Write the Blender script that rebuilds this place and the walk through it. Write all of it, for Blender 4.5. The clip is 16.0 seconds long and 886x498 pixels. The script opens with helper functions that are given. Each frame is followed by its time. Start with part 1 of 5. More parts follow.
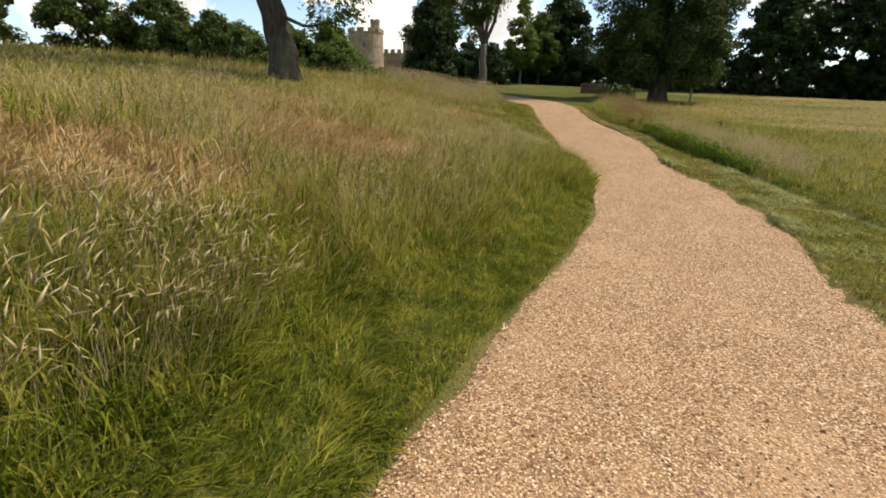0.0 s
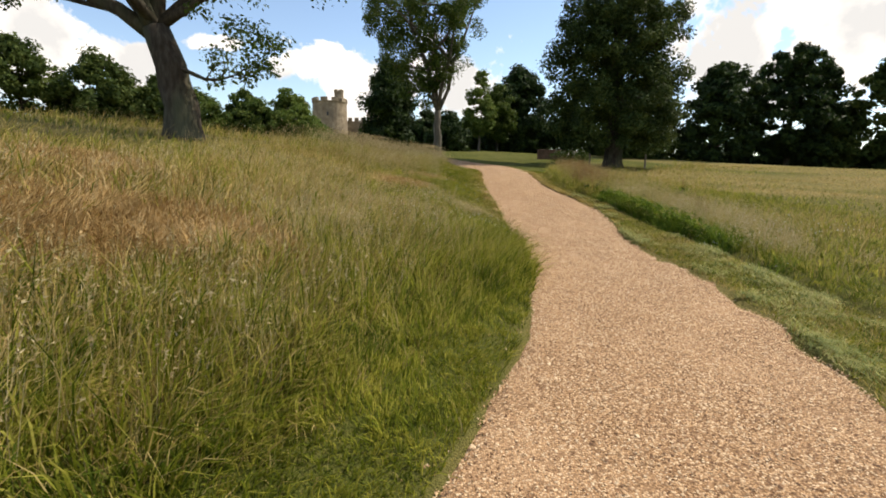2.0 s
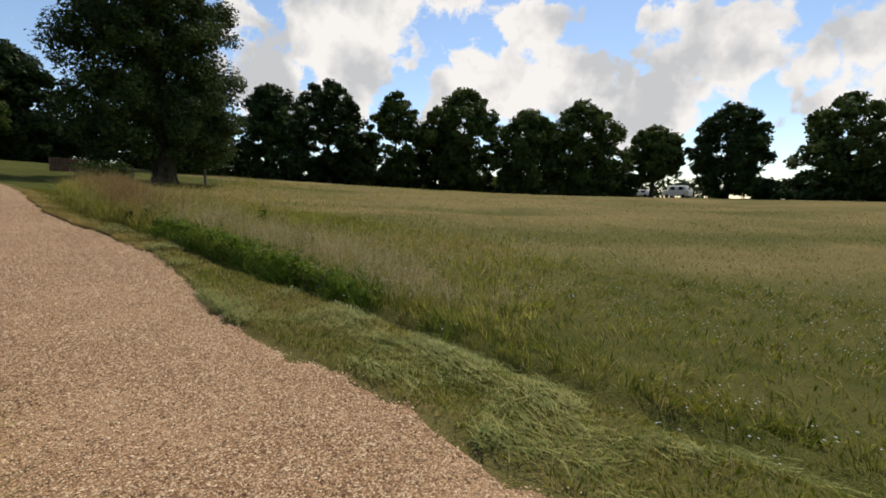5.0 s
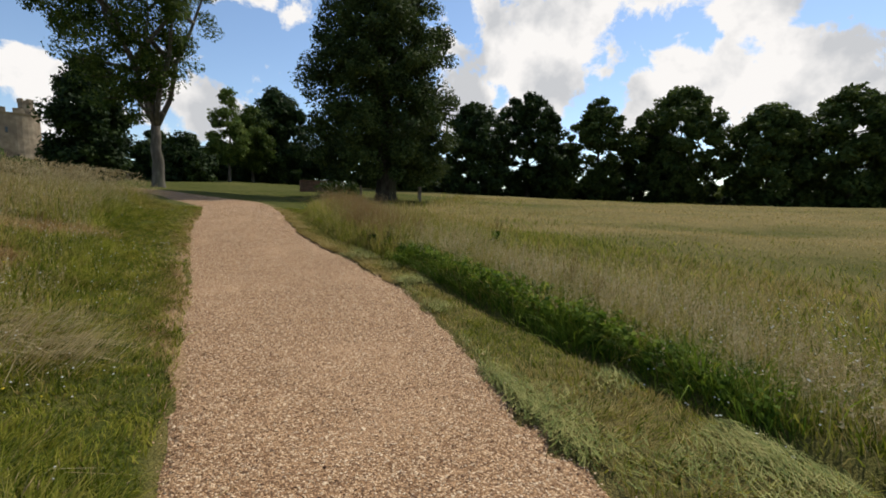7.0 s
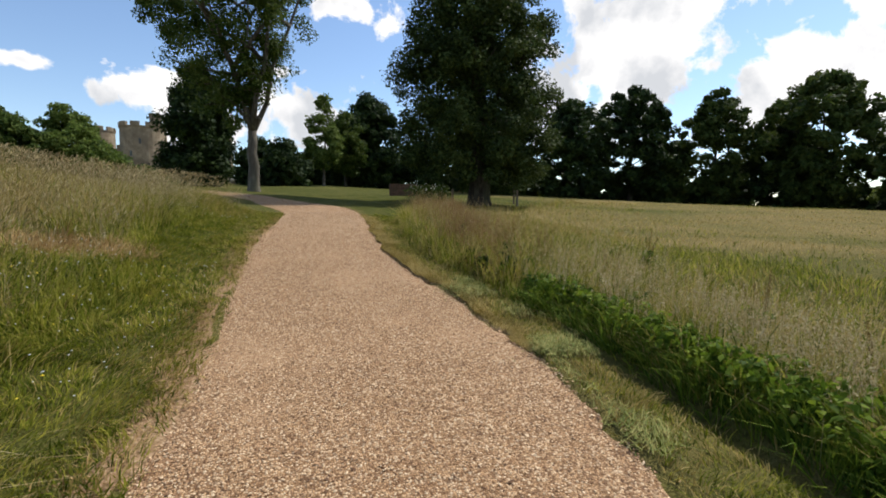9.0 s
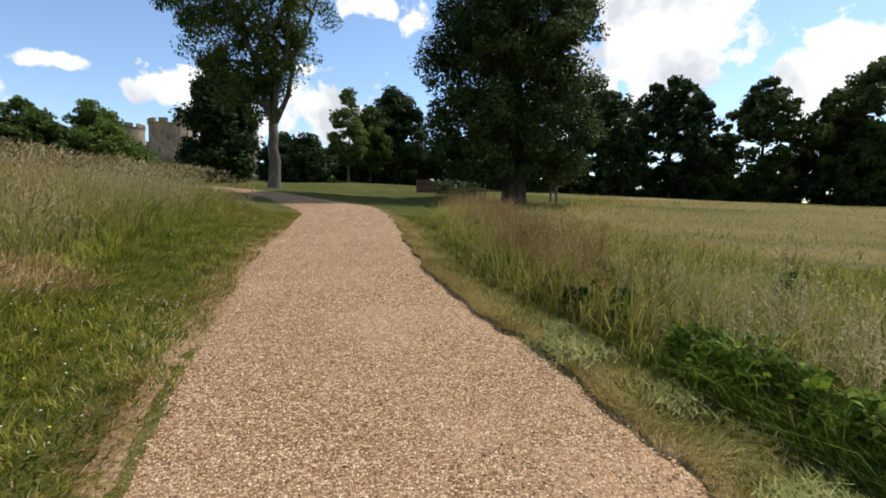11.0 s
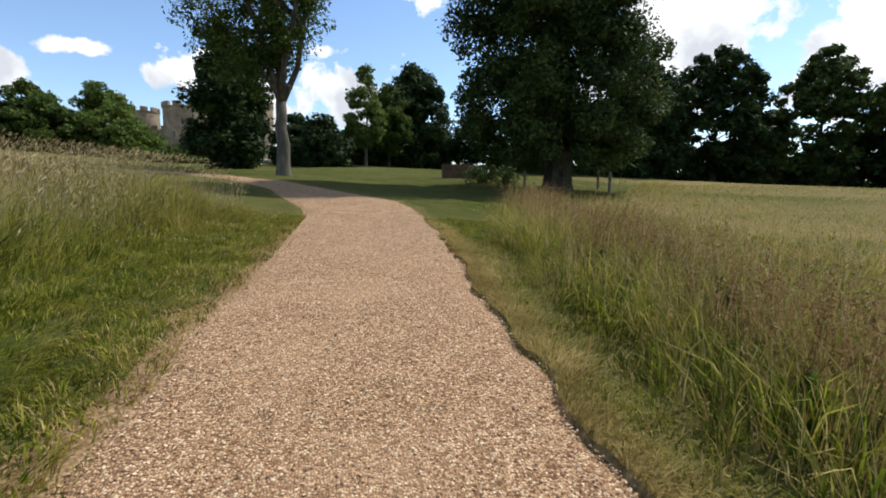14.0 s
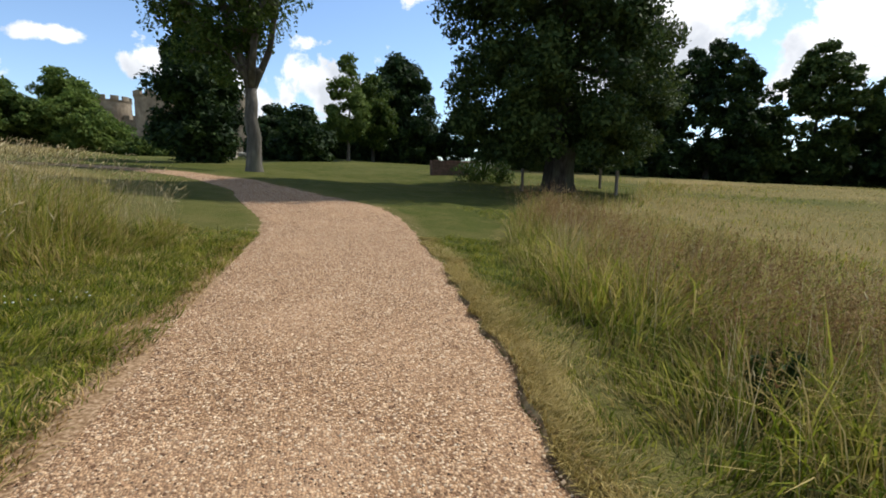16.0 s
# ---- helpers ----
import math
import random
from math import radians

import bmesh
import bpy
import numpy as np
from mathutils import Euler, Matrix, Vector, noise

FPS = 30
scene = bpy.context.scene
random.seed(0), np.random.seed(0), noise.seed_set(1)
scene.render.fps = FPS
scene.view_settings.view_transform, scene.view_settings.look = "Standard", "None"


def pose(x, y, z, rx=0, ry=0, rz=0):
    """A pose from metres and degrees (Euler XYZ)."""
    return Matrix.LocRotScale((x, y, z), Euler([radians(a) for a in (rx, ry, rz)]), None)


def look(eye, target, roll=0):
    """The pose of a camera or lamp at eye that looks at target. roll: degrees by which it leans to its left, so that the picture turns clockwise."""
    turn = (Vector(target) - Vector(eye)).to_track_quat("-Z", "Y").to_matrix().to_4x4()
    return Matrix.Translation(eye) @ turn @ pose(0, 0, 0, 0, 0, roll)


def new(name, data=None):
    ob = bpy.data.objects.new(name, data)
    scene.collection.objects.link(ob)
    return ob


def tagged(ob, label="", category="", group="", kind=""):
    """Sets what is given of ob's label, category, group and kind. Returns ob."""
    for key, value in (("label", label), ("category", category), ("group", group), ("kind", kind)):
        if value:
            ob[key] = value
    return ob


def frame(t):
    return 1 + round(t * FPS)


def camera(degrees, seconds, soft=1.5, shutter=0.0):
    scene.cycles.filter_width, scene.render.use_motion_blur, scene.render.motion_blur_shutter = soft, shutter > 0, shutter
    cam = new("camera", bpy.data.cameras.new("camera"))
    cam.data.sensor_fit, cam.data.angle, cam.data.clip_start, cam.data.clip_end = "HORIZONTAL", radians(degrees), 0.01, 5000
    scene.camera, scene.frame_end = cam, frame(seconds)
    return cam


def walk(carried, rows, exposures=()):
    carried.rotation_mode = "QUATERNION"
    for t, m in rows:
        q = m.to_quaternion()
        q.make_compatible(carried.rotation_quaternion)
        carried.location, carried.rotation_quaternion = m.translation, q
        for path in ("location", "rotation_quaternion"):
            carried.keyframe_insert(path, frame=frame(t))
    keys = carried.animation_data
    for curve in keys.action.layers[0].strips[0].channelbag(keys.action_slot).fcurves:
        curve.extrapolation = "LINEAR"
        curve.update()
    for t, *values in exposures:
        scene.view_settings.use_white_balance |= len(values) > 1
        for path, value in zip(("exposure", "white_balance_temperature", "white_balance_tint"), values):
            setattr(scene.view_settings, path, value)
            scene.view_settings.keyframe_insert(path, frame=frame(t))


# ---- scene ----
cam = camera(87.0, 16.0, soft=1.8)
PATH = [
    (0.0, (0.039, -1.943, 1.817), (-0.017, -0.034, 1.225), 0.88),
    (0.5, (0.294, -1.254, 1.827), (0.264, 0.681, 1.325), 0.74),
    (1.0, (0.634, -0.542, 1.812), (0.622, 1.410, 1.378), 0.82),
    (1.5, (0.917, 0.197, 1.762), (0.918, 2.163, 1.396), 0.80),
    (2.0, (1.196, 0.966, 1.772), (1.269, 2.938, 1.442), 0.90),
    (2.5, (1.407, 1.667, 1.800), (1.654, 3.625, 1.477), 0.84),
    (3.0, (1.765, 2.342, 1.768), (2.371, 4.223, 1.455), 0.84),
    (3.5, (2.104, 2.948, 1.778), (3.150, 4.629, 1.497), 1.13),
    (3.7, (2.257, 3.155, 1.790), (3.484, 4.712, 1.521), 1.30),
    (4.2, (2.518, 3.786, 1.815), (4.002, 5.103, 1.568), 1.41),
    (4.75, (2.657, 4.564, 1.857), (4.236, 5.768, 1.621), 1.06),
    (5.3, (2.737, 5.381, 1.903), (4.279, 6.634, 1.673), 0.59),
    (5.8, (2.842, 6.114, 1.938), (4.251, 7.516, 1.721), 0.38),
    (6.0, (2.905, 6.395, 1.957), (4.240, 7.870, 1.747), 0.37),
    (6.5, (3.048, 7.114, 1.980), (4.191, 8.744, 1.780), 0.22),
    (7.0, (3.196, 7.839, 1.990), (4.180, 9.570, 1.803), 0.23),
    (7.5, (3.393, 8.582, 2.015), (4.263, 10.374, 1.843), 0.18),
    (8.0, (3.613, 9.318, 2.031), (4.396, 11.150, 1.862), 0.19),
    (8.5, (3.791, 10.046, 2.061), (4.499, 11.910, 1.894), 0.19),
    (9.0, (3.924, 10.772, 2.087), (4.576, 12.655, 1.913), 0.36),
    (9.8, (4.088, 11.789, 2.124), (4.670, 13.694, 1.947), 0.47),
    (10.7, (4.149, 12.775, 2.166), (4.709, 14.686, 1.982), 0.51),
    (11.5, (4.193, 13.766, 2.225), (4.744, 15.679, 2.024), 0.49),
    (12.0, (4.216, 14.502, 2.273), (4.756, 16.417, 2.063), 0.40),
    (12.5, (4.283, 15.174, 2.318), (4.812, 17.089, 2.091), 0.41),
    (13.0, (4.304, 15.839, 2.401), (4.811, 17.759, 2.158), 0.44),
    (13.5, (4.370, 16.462, 2.448), (4.861, 18.385, 2.201), 0.36),
    (14.0, (4.441, 17.130, 2.529), (4.925, 19.052, 2.265), 0.17),
    (14.5, (4.538, 17.759, 2.554), (5.038, 19.678, 2.291), 0.45),
    (15.0, (4.611, 18.395, 2.639), (5.138, 20.306, 2.371), 0.41),
    (15.5, (4.717, 19.003, 2.680), (5.261, 20.908, 2.401), 0.59),
    (16.0, (4.804, 19.660, 2.755), (5.353, 21.562, 2.468), 0.58),
]
EXPOSURES = [(0.0, 0.52, 7400, 12), (3.7, 0.42, 7200, 12), (5.8, -0.34, 6700, 11), (7.0, -0.05, 6720, 11), (9.0, 0.20, 6600, 11), (16.0, 0.30, 6330, 11)]

walk(cam, [(t, look(eye, target, roll)) for t, eye, target, roll in PATH], EXPOSURES)

# ---- world and sun ----
SUN_AZ, SUN_EL = 68.0, 50.0          # degrees from +y towards +x, and above the horizon
world = bpy.data.worlds.new("sky")
scene.world = world
world.use_nodes = True
wt = world.node_tree
wt.nodes.clear()


def wn(kind, **props):
    n = wt.nodes.new(kind)
    for k, v in props.items():
        n.inputs[k].default_value = v
    return n


def wmath(op, a, b):
    n = wt.nodes.new("ShaderNodeMath")
    n.operation = op
    for i, v in enumerate((a, b)):
        if isinstance(v, (int, float)):
            n.inputs[i].default_value = v
        else:
            wt.links.new(v, n.inputs[i])
    return n.outputs[0]


sky = wt.nodes.new("ShaderNodeTexSky")
sky.sky_type = "NISHITA"
sky.sun_disc = False
sky.sun_elevation, sky.sun_rotation = radians(SUN_EL), radians(SUN_AZ)
sky.altitude, sky.air_density, sky.dust_density, sky.ozone_density = 50, 1.0, 0.15, 3.0
coord = wt.nodes.new("ShaderNodeTexCoord")
sep = wt.nodes.new("ShaderNodeSeparateXYZ")
wt.links.new(coord.outputs["Generated"], sep.inputs[0])
height = wmath("ADD", wmath("MAXIMUM", sep.outputs["Z"], 0.0), 0.45)
flat = wt.nodes.new("ShaderNodeCombineXYZ")
wt.links.new(wmath("DIVIDE", sep.outputs["X"], height), flat.inputs[0])
wt.links.new(wmath("DIVIDE", sep.outputs["Y"], height), flat.inputs[1])
flat.inputs[2].default_value = 3.7
big = wn("ShaderNodeTexNoise", Scale=2.5, Detail=9.0, Roughness=0.54, Distortion=0.15)
wt.links.new(flat.outputs[0], big.inputs["Vector"])
# more cloud towards the sun's side of the sky
lean = wmath("MULTIPLY", sep.outputs["X"], 0.09)
loose = wmath("MULTIPLY", wmath("SUBTRACT", wmath("ADD", big.outputs["Fac"], lean), 0.505), 3.0)
# heaps of cumulus low over the horizon: bearing, height, half width and half height in degrees
CUMULUS = [(-13.8, 11.6, 4.2, 2.3), (-9.0, 11.0, 4.5, 2.8), (-7.5, 7.5, 3.5, 4.5), (3.2, 10.0, 5.5, 5.2), (8.8, 22.0, 4.5, 3.0), (-22.5, 12.8, 3.2, 1.0),
           (40.0, 16.5, 11.0, 9.0), (34.0, 11.0, 7.0, 6.0), (48.0, 23.0, 9.0, 5.0), (57.0, 12.5, 7.5, 6.0), (61.0, 19.0, 5.0, 3.0), (66.0, 12.0, 6.0, 4.6),
           (75.0, 9.0, 9.0, 4.5), (82.0, 16.0, 8.0, 4.5), (96.0, 12.0, 9.0, 6.0), (-38.5, 10.0, 7.0, 5.0), (-29.6, 9.5, 3.4, 1.9), (-52.0, 13.0, 8.0, 5.0)]
bearing = wmath("ARCTAN2", sep.outputs["X"], sep.outputs["Y"])
rise_ = wmath("ARCSINE", sep.outputs["Z"], 0.0)
spot = wt.nodes.new("ShaderNodeCombineXYZ")
wt.links.new(bearing, spot.inputs[0])
wt.links.new(rise_, spot.inputs[1])
nearest = None
for ca, ce, cw, ch in CUMULUS:
    off, scl, ln_ = (wt.nodes.new("ShaderNodeVectorMath") for _ in range(3))
    off.operation, scl.operation, ln_.operation = "SUBTRACT", "MULTIPLY", "LENGTH"
    off.inputs[1].default_value = (radians(ca), radians(ce), 0)
    scl.inputs[1].default_value = (1 / radians(cw), 1 / radians(ch), 0)
    wt.links.new(spot.outputs[0], off.inputs[0])
    wt.links.new(off.outputs[0], scl.inputs[0])
    wt.links.new(scl.outputs[0], ln_.inputs[0])
    nearest = ln_.outputs["Value"] if nearest is None else wmath("MINIMUM", nearest, ln_.outputs["Value"])
billow = wn("ShaderNodeTexNoise", Scale=11.0, Detail=9.0, Roughness=0.58, Distortion=0.25)
wt.links.new(coord.outputs["Generated"], billow.inputs["Vector"])
heaped = wmath("ADD", wmath("SUBTRACT", 1.0, nearest), wmath("MULTIPLY", wmath("SUBTRACT", billow.outputs["Fac"], 0.5), 3.3))


def fade(v, a, b):
    n = wt.nodes.new("ShaderNodeMapRange")
    n.interpolation_type = "SMOOTHSTEP"
    wt.links.new(v, n.inputs["Value"])
    n.inputs["From Min"].default_value, n.inputs["From Max"].default_value = a, b
    return n.outputs["Result"]


low_sky = wmath("MULTIPLY", fade(rise_, radians(38), radians(26)), fade(wmath("ABSOLUTE", wmath("SUBTRACT", bearing, radians(22)), 0.0), radians(92), radians(76)))
cover = wmath("ADD", wmath("MULTIPLY", heaped, low_sky), wmath("MULTIPLY", loose, wmath("SUBTRACT", 1.0, low_sky)))
ramp = wt.nodes.new("ShaderNodeValToRGB")
ramp.color_ramp.elements[0].position, ramp.color_ramp.elements[1].position = 0.02, 0.26
wt.links.new(cover, ramp.inputs[0])
inner = wn("ShaderNodeTexNoise", Scale=8.0, Detail=7.0, Roughness=0.52)
wt.links.new(coord.outputs["Generated"], inner.inputs["Vector"])
grey = wt.nodes.new("ShaderNodeValToRGB")
grey.color_ramp.elements[0].position, grey.color_ramp.elements[0].color = 0.40, (0.62, 0.65, 0.69, 1)
grey.color_ramp.elements[1].position, grey.color_ramp.elements[1].color = 0.58, (1, 1, 1, 1)
thick_ = wmath("MULTIPLY", wmath("MINIMUM", wmath("MAXIMUM", cover, 0.0), 1.0), 0.10)
wt.links.new(wmath("SUBTRACT", wmath("ADD", inner.outputs["Fac"], 0.06), thick_), grey.inputs[0])
sky_light = wn("ShaderNodeBackground", Strength=0.15)
wt.links.new(sky.outputs[0], sky_light.inputs["Color"])
cloud_light = wn("ShaderNodeBackground", Strength=0.98)
wt.links.new(grey.outputs[0], cloud_light.inputs["Color"])
both = wt.nodes.new("ShaderNodeMixShader")
wt.links.new(ramp.outputs[0], both.inputs[0])
wt.links.new(sky_light.outputs[0], both.inputs[1])
wt.links.new(cloud_light.outputs[0], both.inputs[2])
out_world = wt.nodes.new("ShaderNodeOutputWorld")
wt.links.new(both.outputs[0], out_world.inputs[0])

sun = new("sun", bpy.data.lights.new("sun", "SUN"))
sun.data.energy, sun.data.angle, sun.data.color = 4.0, radians(0.55), (1.0, 0.95, 0.87)
sa, se = radians(SUN_AZ), radians(SUN_EL)
sun.matrix_world = look((60 * math.sin(sa), 60 * math.cos(sa), 60 * math.tan(se)), (0, 0, 0))

# ---- materials ----


def material(name, colours, scale=4.0, rough=0.9, bump=0.0, bump_scale=30.0, island=0.0, stain=None, stain_scale=0.5,
             translucent=0.0, coord_kind="Object", spec=0.3, stretch=(1, 1, 1), attr=None, attr_colours=None):
    """A surface of noise-mixed colours with grain, a second scale of stains, bump, and per-piece variation."""
    m = bpy.data.materials.new(name)
    m.use_nodes = True
    nt = m.node_tree
    nt.nodes.clear()
    N, L = nt.nodes.new, nt.links.new
    tc, mp = N("ShaderNodeTexCoord"), N("ShaderNodeMapping")
    mp.inputs["Scale"].default_value = stretch
    L(tc.outputs[coord_kind], mp.inputs["Vector"])

    def noise_fac(s, detail=5.0):
        n = N("ShaderNodeTexNoise")
        n.inputs["Scale"].default_value, n.inputs["Detail"].default_value = s, detail
        L(mp.outputs[0], n.inputs["Vector"])
        return n.outputs["Fac"]

    def ramp_of(fac, cols, lo=0.3, hi=0.7):
        r = N("ShaderNodeValToRGB")
        e = r.color_ramp.elements
        while len(e) < len(cols):
            e.new(0.5)
        for i, c in enumerate(cols):
            e[i].position = lo + (hi - lo) * i / max(1, len(cols) - 1)
            e[i].color = (*c, 1)
        L(fac, r.inputs[0])
        return r.outputs[0]

    def mixed(fac, a, b):
        x = N("ShaderNodeMix")
        x.data_type = "RGBA"
        if isinstance(fac, float):
            x.inputs[0].default_value = fac
        else:
            L(fac, x.inputs[0])
        for s, v in ((6, a), (7, b)):
            if isinstance(v, tuple):
                x.inputs[s].default_value = (*v, 1)
            else:
                L(v, x.inputs[s])
        return x.outputs[2]

    def scaled(fac, k, add=0.0):
        x = N("ShaderNodeMath")
        x.operation = "MULTIPLY_ADD"
        L(fac, x.inputs[0])
        x.inputs[1].default_value, x.inputs[2].default_value = k, add
        return x.outputs[0]

    grain = noise_fac(scale)
    if island:
        geo = N("ShaderNodeNewGeometry")
        mixer = N("ShaderNodeMath")
        mixer.operation = "ADD"
        L(scaled(grain, 2.4 * (1.0 - island), -0.7 * (1.0 - island)), mixer.inputs[0])
        L(scaled(geo.outputs["Random Per Island"], island), mixer.inputs[1])
        col = ramp_of(mixer.outputs[0], colours, 0.12 if island > 0.6 else 0.25, 0.88 if island > 0.6 else 0.75)
    else:
        col = ramp_of(grain, colours)
    if attr:
        at = N("ShaderNodeAttribute")
        at.attribute_name = attr
        edge = N("ShaderNodeMath")
        edge.operation = "ADD"
        edge.use_clamp = True
        L(at.outputs["Fac"], edge.inputs[0])
        L(scaled(noise_fac(1.3), 0.9, -0.45), edge.inputs[1])
        col = mixed(edge.outputs[0], col, ramp_of(grain, attr_colours))
    if stain:
        col = mixed(ramp_of(noise_fac(stain_scale, 4.0), [(0, 0, 0), (0.75, 0.75, 0.75)], 0.45, 0.7), col, stain)
    p = N("ShaderNodeBsdfPrincipled")
    L(col, p.inputs["Base Color"])
    p.inputs["Roughness"].default_value = rough
    p.inputs["Specular IOR Level"].default_value = spec
    if bump:
        b = N("ShaderNodeBump")
        b.inputs["Strength"].default_value, b.inputs["Distance"].default_value = min(1.0, bump * 20), bump
        L(noise_fac(bump_scale, 8.0), b.inputs["Height"])
        L(b.outputs[0], p.inputs["Normal"])
    o = N("ShaderNodeOutputMaterial")
    if translucent:
        tr, ms = N("ShaderNodeBsdfTranslucent"), N("ShaderNodeMixShader")
        L(col, tr.inputs["Color"])
        ms.inputs[0].default_value = translucent
        L(p.outputs[0], ms.inputs[1])
        L(tr.outputs[0], ms.inputs[2])
        L(ms.outputs[0], o.inputs[0])
    else:
        L(p.outputs[0], o.inputs[0])
    return m


M_GROUND = material("meadow_soil", [(0.03, 0.042, 0.008), (0.062, 0.076, 0.014), (0.11, 0.105, 0.028)], 34.0, 1.0, 0.04, 60.0, spec=0.05,
                    stain=(0.12, 0.115, 0.035), stain_scale=0.16, attr="dry",
                    attr_colours=[(0.12, 0.105, 0.036), (0.24, 0.18, 0.072), (0.165, 0.14, 0.05)])


def gravel_material(name):
    """Packed angular stones about 12 mm across, each its own tone, with dark joints and broad worn patches."""
    m = bpy.data.materials.new(name)
    m.use_nodes = True
    nt = m.node_tree
    N, L = nt.nodes.new, nt.links.new
    p = nt.nodes["Principled BSDF"]
    tc = N("ShaderNodeTexCoord")
    cells, worn = N("ShaderNodeTexVoronoi"), N("ShaderNodeTexNoise")
    cells.inputs["Scale"].default_value = 78.0
    cells.inputs["Randomness"].default_value = 1.0
    worn.inputs["Scale"].default_value, worn.inputs["Detail"].default_value = 0.9, 6.0
    L(tc.outputs["Object"], cells.inputs["Vector"])
    L(tc.outputs["Object"], worn.inputs["Vector"])
    tone = N("ShaderNodeSeparateColor")
    L(cells.outputs["Color"], tone.inputs[0])
    ramp_ = N("ShaderNodeValToRGB")
    e = ramp_.color_ramp.elements
    for q in range(3):
        e.new(0.5)
    for k, (at, c) in enumerate(((0.0, (0.125, 0.064, 0.030)), (0.25, (0.27, 0.152, 0.074)), (0.5, (0.405, 0.245, 0.123)), (0.8, (0.53, 0.347, 0.19)), (1.0, (0.74, 0.57, 0.37)))):
        e[k].position, e[k].color = at, (*c, 1)
    L(tone.outputs[0], ramp_.inputs[0])
    joint = N("ShaderNodeMapRange")
    joint.inputs["From Min"].default_value, joint.inputs["From Max"].default_value = 0.35, 0.75
    joint.inputs["To Min"].default_value, joint.inputs["To Max"].default_value = 0.0, 0.7
    L(cells.outputs["Distance"], joint.inputs["Value"])
    dark, patch = N("ShaderNodeMix"), N("ShaderNodeMix")
    dark.data_type = patch.data_type = "RGBA"
    L(joint.outputs[0], dark.inputs[0])
    L(ramp_.outputs[0], dark.inputs[6])
    dark.inputs[7].default_value = (0.11, 0.06, 0.032, 1)
    soft = N("ShaderNodeMapRange")
    soft.inputs["From Min"].default_value, soft.inputs["From Max"].default_value = 0.5, 0.72
    soft.inputs["To Max"].default_value = 0.5
    L(worn.outputs["Fac"], soft.inputs["Value"])
    L(soft.outputs[0], patch.inputs[0])
    L(dark.outputs[2], patch.inputs[6])
    patch.inputs[7].default_value = (0.46, 0.295, 0.165, 1)
    L(patch.outputs[2], p.inputs["Base Color"])
    p.inputs["Roughness"].default_value = 0.92
    p.inputs["Specular IOR Level"].default_value = 0.2
    b = N("ShaderNodeBump")
    b.invert = True
    b.inputs["Strength"].default_value, b.inputs["Distance"].default_value = 0.8, 0.009
    L(cells.outputs["Distance"], b.inputs["Height"])
    L(b.outputs[0], p.inputs["Normal"])
    return m


M_GRAVEL = gravel_material("gravel_bed")
M_STONE_CHIP = material("gravel_chip", [(0.12, 0.062, 0.031), (0.30, 0.172, 0.09), (0.43, 0.268, 0.142), (0.53, 0.355, 0.198), (0.66, 0.51, 0.33)], 3.0, 0.8,
                        island=0.85)
M_SOIL = material("dry_soil", [(0.12, 0.078, 0.037), (0.22, 0.155, 0.075), (0.32, 0.24, 0.12)], 14.0, 1.0, 0.02, 40.0, spec=0.05)
M_DUST = material("trodden_dust", [(0.12, 0.07, 0.035), (0.25, 0.16, 0.085), (0.42, 0.30, 0.185)], 45.0, 1.0, 0.015, 60.0, spec=0.05)
M_GREEN = material("green_blade", [(0.065, 0.098, 0.009), (0.20, 0.225, 0.02), (0.37, 0.345, 0.068)], 2.6, 0.75, island=0.6, translucent=0.5, spec=0.15)
M_TURF = material("turf_blade", [(0.055, 0.08, 0.007), (0.155, 0.18, 0.014), (0.33, 0.305, 0.048)], 4.5, 0.8, island=0.5, translucent=0.38, spec=0.1)
M_STRAW = material("straw_blade", [(0.23, 0.18, 0.05), (0.38, 0.29, 0.095), (0.52, 0.41, 0.165)], 1.6, 0.85, island=0.6, translucent=0.35, spec=0.1)
M_RUST = material("rust_blade", [(0.27, 0.165, 0.06), (0.43, 0.285, 0.115), (0.56, 0.41, 0.20)], 1.4, 0.8, island=0.6, translucent=0.25, spec=0.15)
M_SEED = material("seed_head", [(0.34, 0.26, 0.12), (0.46, 0.37, 0.19), (0.60, 0.52, 0.32)], 0.9, 0.85, island=0.7, translucent=0.35, spec=0.1)
M_HAY = material("hay", [(0.08, 0.11, 0.016), (0.16, 0.18, 0.034), (0.30, 0.28, 0.085)], 2.5, 0.85, island=0.6)
M_DOCK = material("dock_seed", [(0.17, 0.11, 0.028), (0.28, 0.19, 0.052), (0.38, 0.28, 0.09)], 3.0, 0.85, island=0.6)
M_WEED = material("weed_leaf", [(0.05, 0.095, 0.009), (0.115, 0.185, 0.016), (0.21, 0.28, 0.03)], 3.0, 0.75, island=0.6, translucent=0.4, spec=0.15)
M_SORREL = material("sorrel_stem", [(0.16, 0.085, 0.036), (0.28, 0.165, 0.07), (0.40, 0.28, 0.13)], 1.2, 0.85, island=0.6, translucent=0.25, spec=0.1)
M_PETAL = material("white_petal", [(0.62, 0.62, 0.55), (0.75, 0.75, 0.68)], 5.0, 0.7)
M_YELLOW = material("yellow_petal", [(0.70, 0.50, 0.03), (0.80, 0.62, 0.05)], 5.0, 0.7)
M_BARK = material("bark", [(0.03, 0.025, 0.019), (0.052, 0.043, 0.033), (0.085, 0.073, 0.058)], 8.0, 0.95, 0.04, 12.0, spec=0.1, stretch=(1, 1, 0.3),
                  stain=(0.09, 0.10, 0.06), stain_scale=1.2)
